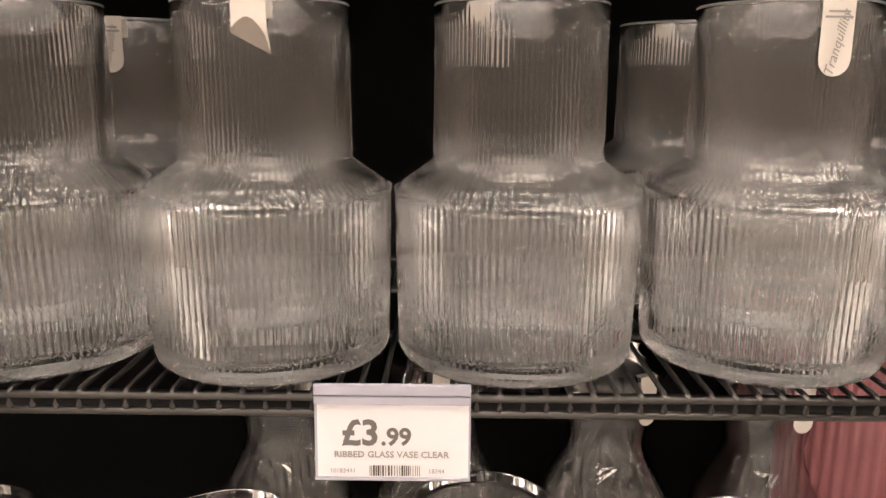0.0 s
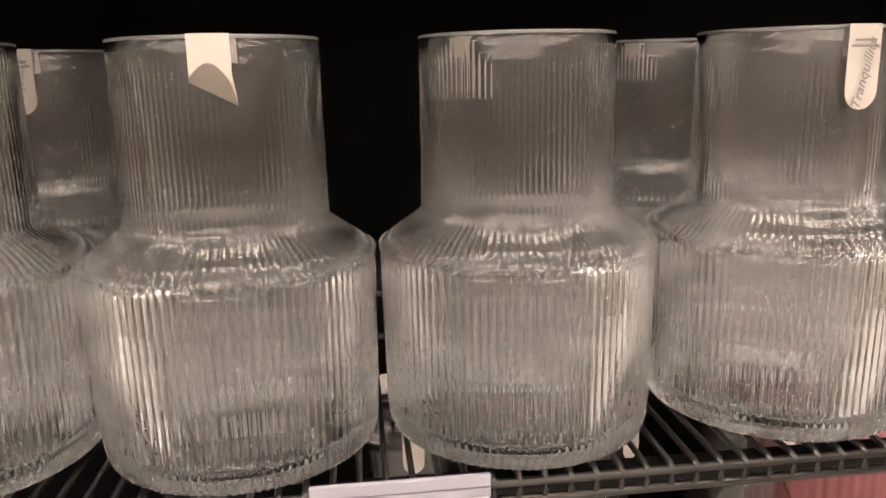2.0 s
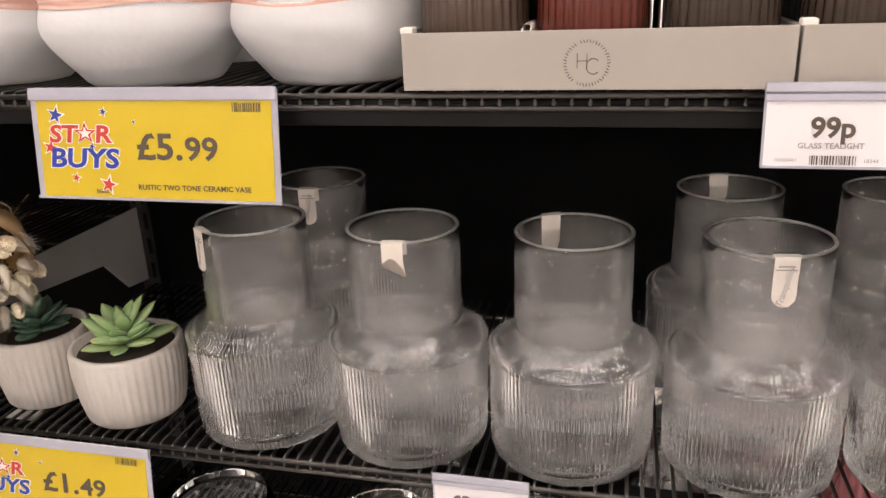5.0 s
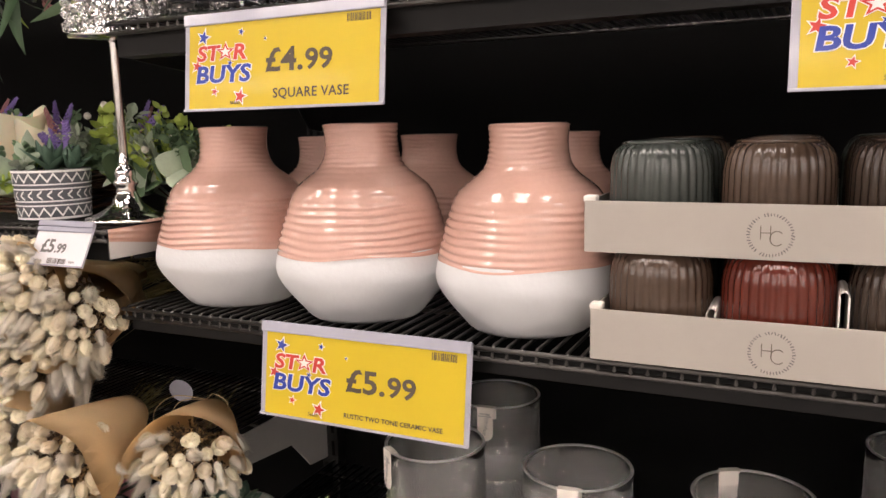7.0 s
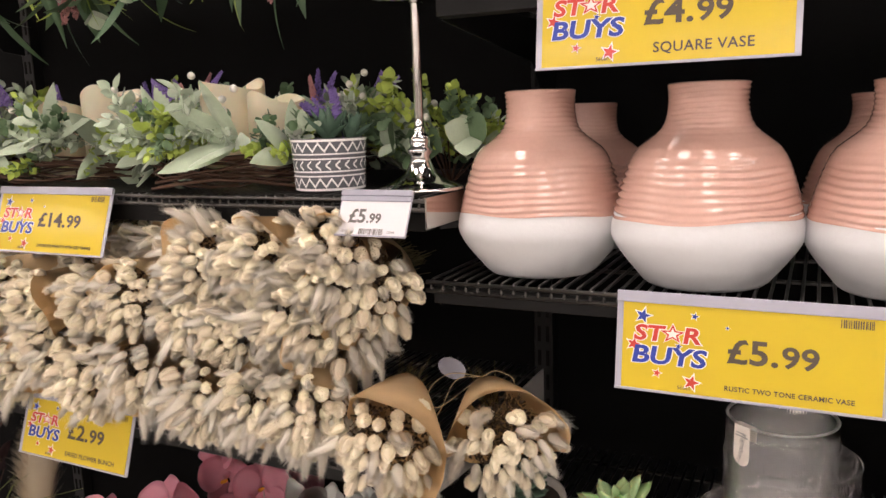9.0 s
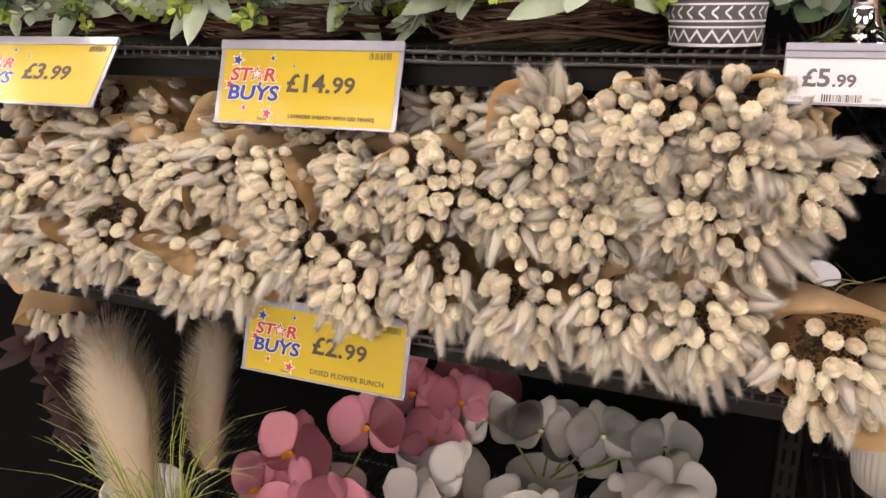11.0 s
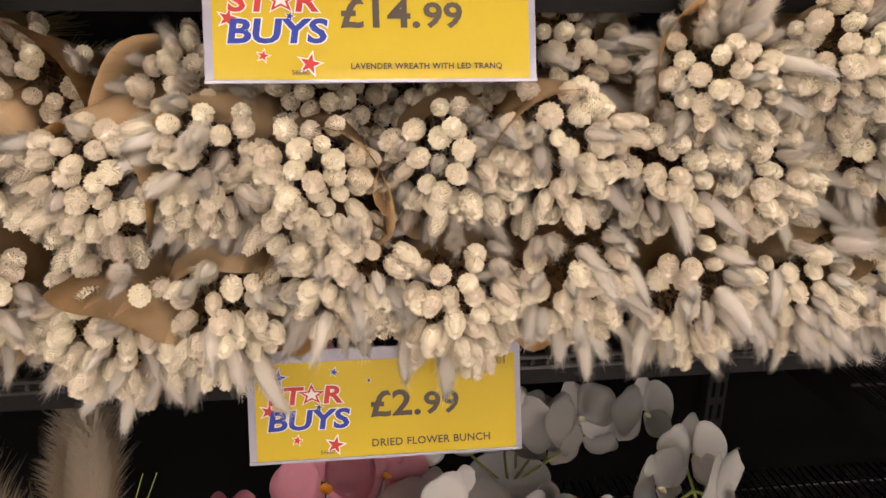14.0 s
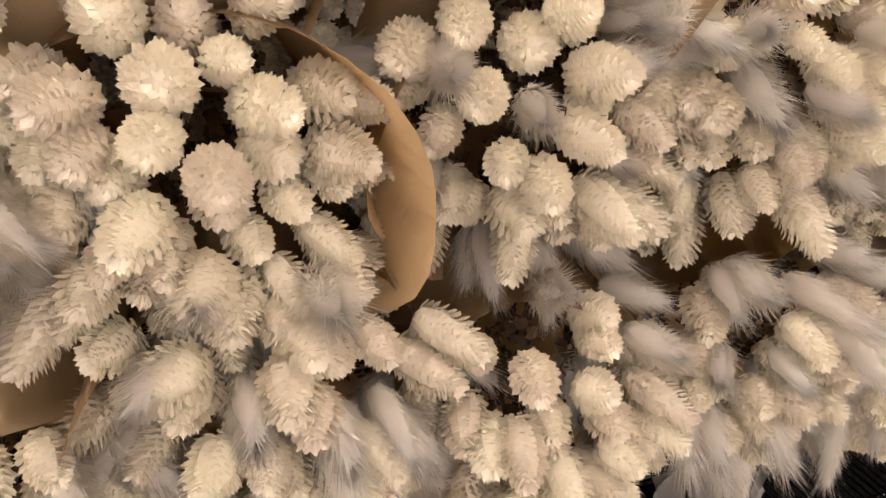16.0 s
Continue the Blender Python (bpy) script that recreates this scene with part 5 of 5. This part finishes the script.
# ---- orchids, pampas and red leaves on the low left shelf ----
def petal_bm(L, wd, cup, tipw=0.5):
    bm = bmesh.new()
    n, mcols = 6, 6
    rows = []
    for i in range(n + 1):
        t = i / n
        hw = wd / 2 * (math.sin(math.pi * (0.07 + 0.86 * t)) ** tipw) * (0.3 + 0.7 * min(1, t * 2.6) ** 0.7)
        row = []
        for j in range(mcols + 1):
            u = j / mcols * 2 - 1
            row.append(bm.verts.new((u * hw, -cup * L * (t * t * 0.6 + 0.35 * u * u * t) + 0.0004 * math.sin(5 * u + 4 * t), L * t - 0.15 * L * u * u * t)))
        rows.append(row)
    for a, b in zip(rows, rows[1:]):
        for k in range(mcols):
            bm.faces.new((a[k], a[k + 1], b[k + 1], b[k]))
    bmesh.ops.solidify(bm, geom=bm.faces[:], thickness=0.0006)
    return bm


PET = {}
for key in ("orchid_pink", "orchid_white"):
    PET[key] = (mesh("petal", petal_bm(0.048, 0.066, 0.12, 0.4), M[key], True), mesh("petal", petal_bm(0.046, 0.036, -0.08, 0.5), M[key], True), mesh("petal", petal_bm(0.046, 0.060, 0.32, 0.42), M[key], True))
LIP = {"orchid_pink": mesh("lip", leaf_bm(0.015, 0.011, 0.7, 0.7), M["orchid_lip"], True), "orchid_white": mesh("lip", leaf_bm(0.011, 0.008, 0.7, 0.7), M["wax"], True)}


def orchid(x, y, z, kind, flowers, seed, label):
    rng = random.Random(seed)
    o = thing("orchid", pose(x, y + 0.045, G + 0.0005), label, "orchid", "artificial orchids")
    part("pot", lathe([(0, 0), (0.04, 0), (0.05, 0.08), (0.047, 0.08), (0.04, 0.07), (0, 0.068)], 32), M["potwhite"], o, smooth=True)
    extra = tuple((dx + rng.uniform(-0.05, 0.05), dy + rng.uniform(0.02, 0.07), dz - rng.uniform(0.0, 0.06), ax + rng.uniform(-0.4, 0.4), az + rng.uniform(-0.1, 0.4)) for dx, dy, dz, ax, az in flowers[:2 * len(flowers) // 3])
    for dx, dy, dz, ax, az in flowers + extra:
        p = Vector((dx, dy, z - G + dz - 0.05))
        d = Vector((ax + rng.uniform(-0.15, 0.15), -1, az + 0.2 + rng.uniform(-0.15, 0.15)))
        part("stalk", tube(bmesh.new(), [(0, 0, 0.06), (dx * 0.5, 0.03, p.z * 0.6), (dx * 0.9, dy + 0.03, p.z - 0.01), tuple(p + Vector((0, 0.006, 0)))], 0.0018, 5), M["grass"], o, smooth=True)
        fl = new("flower")
        fl.parent = o
        fl.matrix_basis = Matrix.Translation(p) @ Vector(-d).to_track_quat("Y", "Z").to_matrix().to_4x4() @ pose(0, 0, 0, 0, rng.uniform(-18, 18), 0) @ Matrix.Scale(rng.uniform(0.95, 1.22), 4)
        for which, ang, tiltx in ((1, 0, 10), (1, 128, 10), (1, -128, 10), (0, 68, 0), (0, -68, 0)):
            me = PET[kind][which]
            if which == 0 and rng.random() < 0.35:
                me = PET[kind][2]
            put("petal", me, fl, pose(0, 0.002 if which else -0.001, 0, 0, ang + rng.uniform(-7, 7), 0) @ pose(0, 0, 0.003, tiltx + rng.uniform(-12, 12), 0, 0))
        put("lip", LIP[kind], fl, pose(0, -0.002, 0.002, 30, 180, 0), "orchid lip")
    return o


orchid(-0.66, 0.07, 0.915, "orchid_pink", ((-0.035, -0.03, 0.012, -0.1, 0.1), (0.04, -0.055, -0.04, 0.1, 0.35), (-0.03, -0.06, -0.065, -0.2, 0.3), (0.045, 0.03, 0.035, 0.2, 0.1), (-0.09, -0.03, -0.06, -0.5, 0.1)), 1, "pink artificial orchid with orange centres")
orchid(-0.57, 0.2, 0.935, "orchid_pink", ((-0.02, 0.0, 0.02, 0.0, 0.2), (0.05, 0.0, 0.02, 0.4, 0.1), (0.02, -0.03, -0.03, 0.2, 0.2), (-0.05, 0.02, 0.06, -0.2, 0.3)), 2, "deep pink artificial orchid in shade")
orchid(-0.44, 0.06, 0.872, "orchid_white", ((0.0, -0.05, 0.005, 0.0, 0.3), (-0.06, -0.06, -0.045, -0.3, 0.5), (0.02, -0.07, -0.06, 0.0, 0.7), (-0.03, 0.02, 0.05, -0.2, 0.2), (0.05, 0.01, 0.04, 0.3, 0.0), (-0.09, 0.01, 0.0, -0.5, 0.1)), 3, "white artificial orchid in full bloom")
orchid(-0.32, 0.05, 0.882, "orchid_white", ((-0.03, -0.04, 0.035, -0.2, 0.1), (0.02, -0.05, -0.02, 0.1, 0.5), (-0.03, -0.05, -0.06, -0.1, 0.7), (0.05, 0.03, 0.05, 0.6, 0.0), (0.09, -0.02, 0.07, 0.9, 0.1)), 4, "white artificial orchid leaning forward")
orchid(-0.2, 0.06, 0.872, "orchid_white", ((0.0, -0.04, 0.01, 0.3, 0.3), (0.05, -0.03, -0.01, 0.4, 0.2), (-0.04, -0.05, -0.04, 0.0, 0.6), (0.06, -0.05, -0.06, 0.4, 0.6), (-0.02, 0.05, 0.075, 0.2, 0.2)), 5, "white artificial orchid near the shelf end")
orchid(-0.4, 0.2, 0.915, "orchid_white", ((0.0, 0, 0.02, 0, 0.1), (0.08, 0, 0.03, 0.2, 0.1), (-0.08, 0, 0.02, -0.2, 0.1), (0.16, 0.0, 0.03, 0.4, 0.0)), 6, "white artificial orchid at the back")


def plume_bm(seed, L, r, lean, n=9000):
    rng = random.Random(seed)
    bm = tube(bmesh.new(), [(lean * t * t, 0, L * t) for t in (0, 0.25, 0.5, 0.75, 1)], 0.0015, 5)
    core = lathe([(0, 0), (r * 0.14, 0.02 * L), (r * 0.3, L * 0.2), (r * 0.46, L * 0.45), (r * 0.5, L * 0.66), (r * 0.34, L * 0.82), (0, L * 0.94)], 14)
    for v in core.verts:
        v.co.x += lean * (v.co.z / L) ** 2
    me = bpy.data.meshes.new("core")
    core.to_mesh(me)
    core.free()
    bm.from_mesh(me)
    for k in range(n):
        t = rng.random() ** 0.9
        a = rng.uniform(0, math.tau)
        prof = min(1, 0.3 + 1.1 * t) * min(1, (1.04 - t) / 0.3) ** 0.6
        p0 = Vector((lean * t * t, 0, L * t * 0.86))
        o = Vector((math.cos(a), math.sin(a), 0))
        p = p0 + o * r * prof * rng.uniform(0.3, 0.58)
        d = (o * rng.uniform(0.12, 0.6) + Vector((rng.uniform(-0.35, 0.1), rng.uniform(-0.2, 0.1), 1.0))).normalized()
        ln = r * rng.uniform(0.5, 1.15)
        s = d.cross(o).normalized() * 0.00045
        v = [bm.verts.new(q) for q in (p - s, p + s, p + d * ln * 0.6 + s * 0.8 + o * ln * 0.04, p + d * ln * 0.6 - s * 0.8 + o * ln * 0.04, p + d * ln + o * ln * 0.16)]
        bm.faces.new(v[:4])
        bm.faces.new((v[3], v[2], v[4]))
    return bm


pg = thing("pampas_grass", pose(-0.905, 0.025, G + 0.0005), "beige pampas plumes with thin green grass blades", "pampas grass")
part("pot", lathe([(0, 0), (0.045, 0), (0.055, 0.07), (0.052, 0.07), (0.045, 0.06), (0, 0.058)], 32), M["potwhite"], pg, smooth=True)
for k, (dx, dy, z0, L, r, ln, rz) in enumerate(((0.045, -0.045, 0.06, 0.275, 0.052, -0.018, 0), (0.08, 0.05, 0.08, 0.23, 0.036, 0.03, 60))):
    pm = soft_mesh("plume", plume_bm(60 + k, L, r, ln), M["pampas"], lambda c: Vector((c.x - ln * (c.z / L) ** 2, c.y, r * (c.z / L - 0.3))).normalized())
    put("plume", pm, pg, pose(dx, dy, z0, 0, 0, rz), "soft beige pampas plume")
rng = random.Random(77)
for k in range(64):
    a = rng.uniform(0, math.tau)
    L, sp = rng.uniform(0.12, 0.27), rng.uniform(0.02, 0.13)
    p = Vector((0.09 + 0.035 * math.cos(a), -0.06 + 0.02 * math.sin(a), 0.06))
    pts = [p + Vector((math.cos(a) * sp * t * t * 1.4, math.sin(a) * sp * t * t - 0.02 * t, L * t * (1 - 0.35 * t * t * (sp > 0.07)))) for t in (0, 0.25, 0.5, 0.75, 1)]
    part("grass_blade", tube(bmesh.new(), pts, rng.uniform(0.0009, 0.0015), 4, 0.85), M["grass"], pg, smooth=True)

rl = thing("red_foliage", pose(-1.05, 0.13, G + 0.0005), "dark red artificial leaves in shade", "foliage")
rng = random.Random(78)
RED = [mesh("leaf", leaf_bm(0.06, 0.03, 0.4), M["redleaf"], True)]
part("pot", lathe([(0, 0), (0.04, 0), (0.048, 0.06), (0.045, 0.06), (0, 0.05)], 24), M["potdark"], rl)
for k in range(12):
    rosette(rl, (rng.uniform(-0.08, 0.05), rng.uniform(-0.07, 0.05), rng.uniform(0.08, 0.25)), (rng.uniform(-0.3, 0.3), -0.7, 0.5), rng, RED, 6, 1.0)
bm = bmesh.new()
for k in range(6):
    tube(bm, [(0, 0, 0.05), (rng.uniform(-0.06, 0.04), rng.uniform(-0.05, 0.04), 0.15), (rng.uniform(-0.08, 0.05), rng.uniform(-0.06, 0.04), 0.26)], 0.0015, 4)
part("stalk", bm, M["twig"], rl)


# ---- trailing greenery from the shelf above ----
def trailing(x, y, seed, label, span=0.17, drop=0.14):
    rng = random.Random(seed)
    g = thing("trailing_garland", pose(x, y, U + 0.035), label, "garland", "trailing garlands")
    vines = bmesh.new()
    for k in range(11):
        x0, x1 = rng.uniform(-span, span) * 0.6, rng.uniform(-span, span)
        dp = drop * rng.uniform(0.5, 1.0)
        pts = [(x0, 0.04, 0.02), (x0 * 0.7 + x1 * 0.3, -0.03, 0.03), (x1 * 0.8 + x0 * 0.2, -0.055, -dp * 0.5), (x1, -0.05 + rng.uniform(-0.01, 0.05), -dp)]
        tube(vines, pts, 0.0013, 4)
        sprigs(g, pts[2], (0, -0.4, -0.6), rng, 3, 1.0, 0.03)
        for i in range(1, 4):
            for j in range(2):
                p = Vector(pts[i]) + Vector((rng.uniform(-0.02, 0.02), rng.uniform(-0.015, 0.015), rng.uniform(-0.02, 0.02)))
                d = Vector((rng.uniform(-0.9, 0.9), rng.uniform(-0.7, 0.1), rng.uniform(-1.1, 0.3)))
                rosette(g, p, d, rng, LONG if (k + j) % 3 else ROUND, 3, 0.8)
        if k % 3 == 0:
            put("catkin", CAT, g, aim(Vector(pts[3]) + Vector((0, -0.01, 0.03)), (rng.uniform(-0.2, 0.2), -0.1, -1)))
    part("vine", vines, M["twig"], g)


trailing(-0.62, 0.03, 1, "trailing artificial eucalyptus with dusky pink catkins")
trailing(-0.38, 0.03, 2, "trailing artificial greenery with long narrow leaves")
trailing(-0.2, 0.06, 3, "trailing artificial greenery with catkins", 0.11, 0.13)
trailing(-0.85, 0.03, 4, "trailing artificial eucalyptus over a shelf edge")
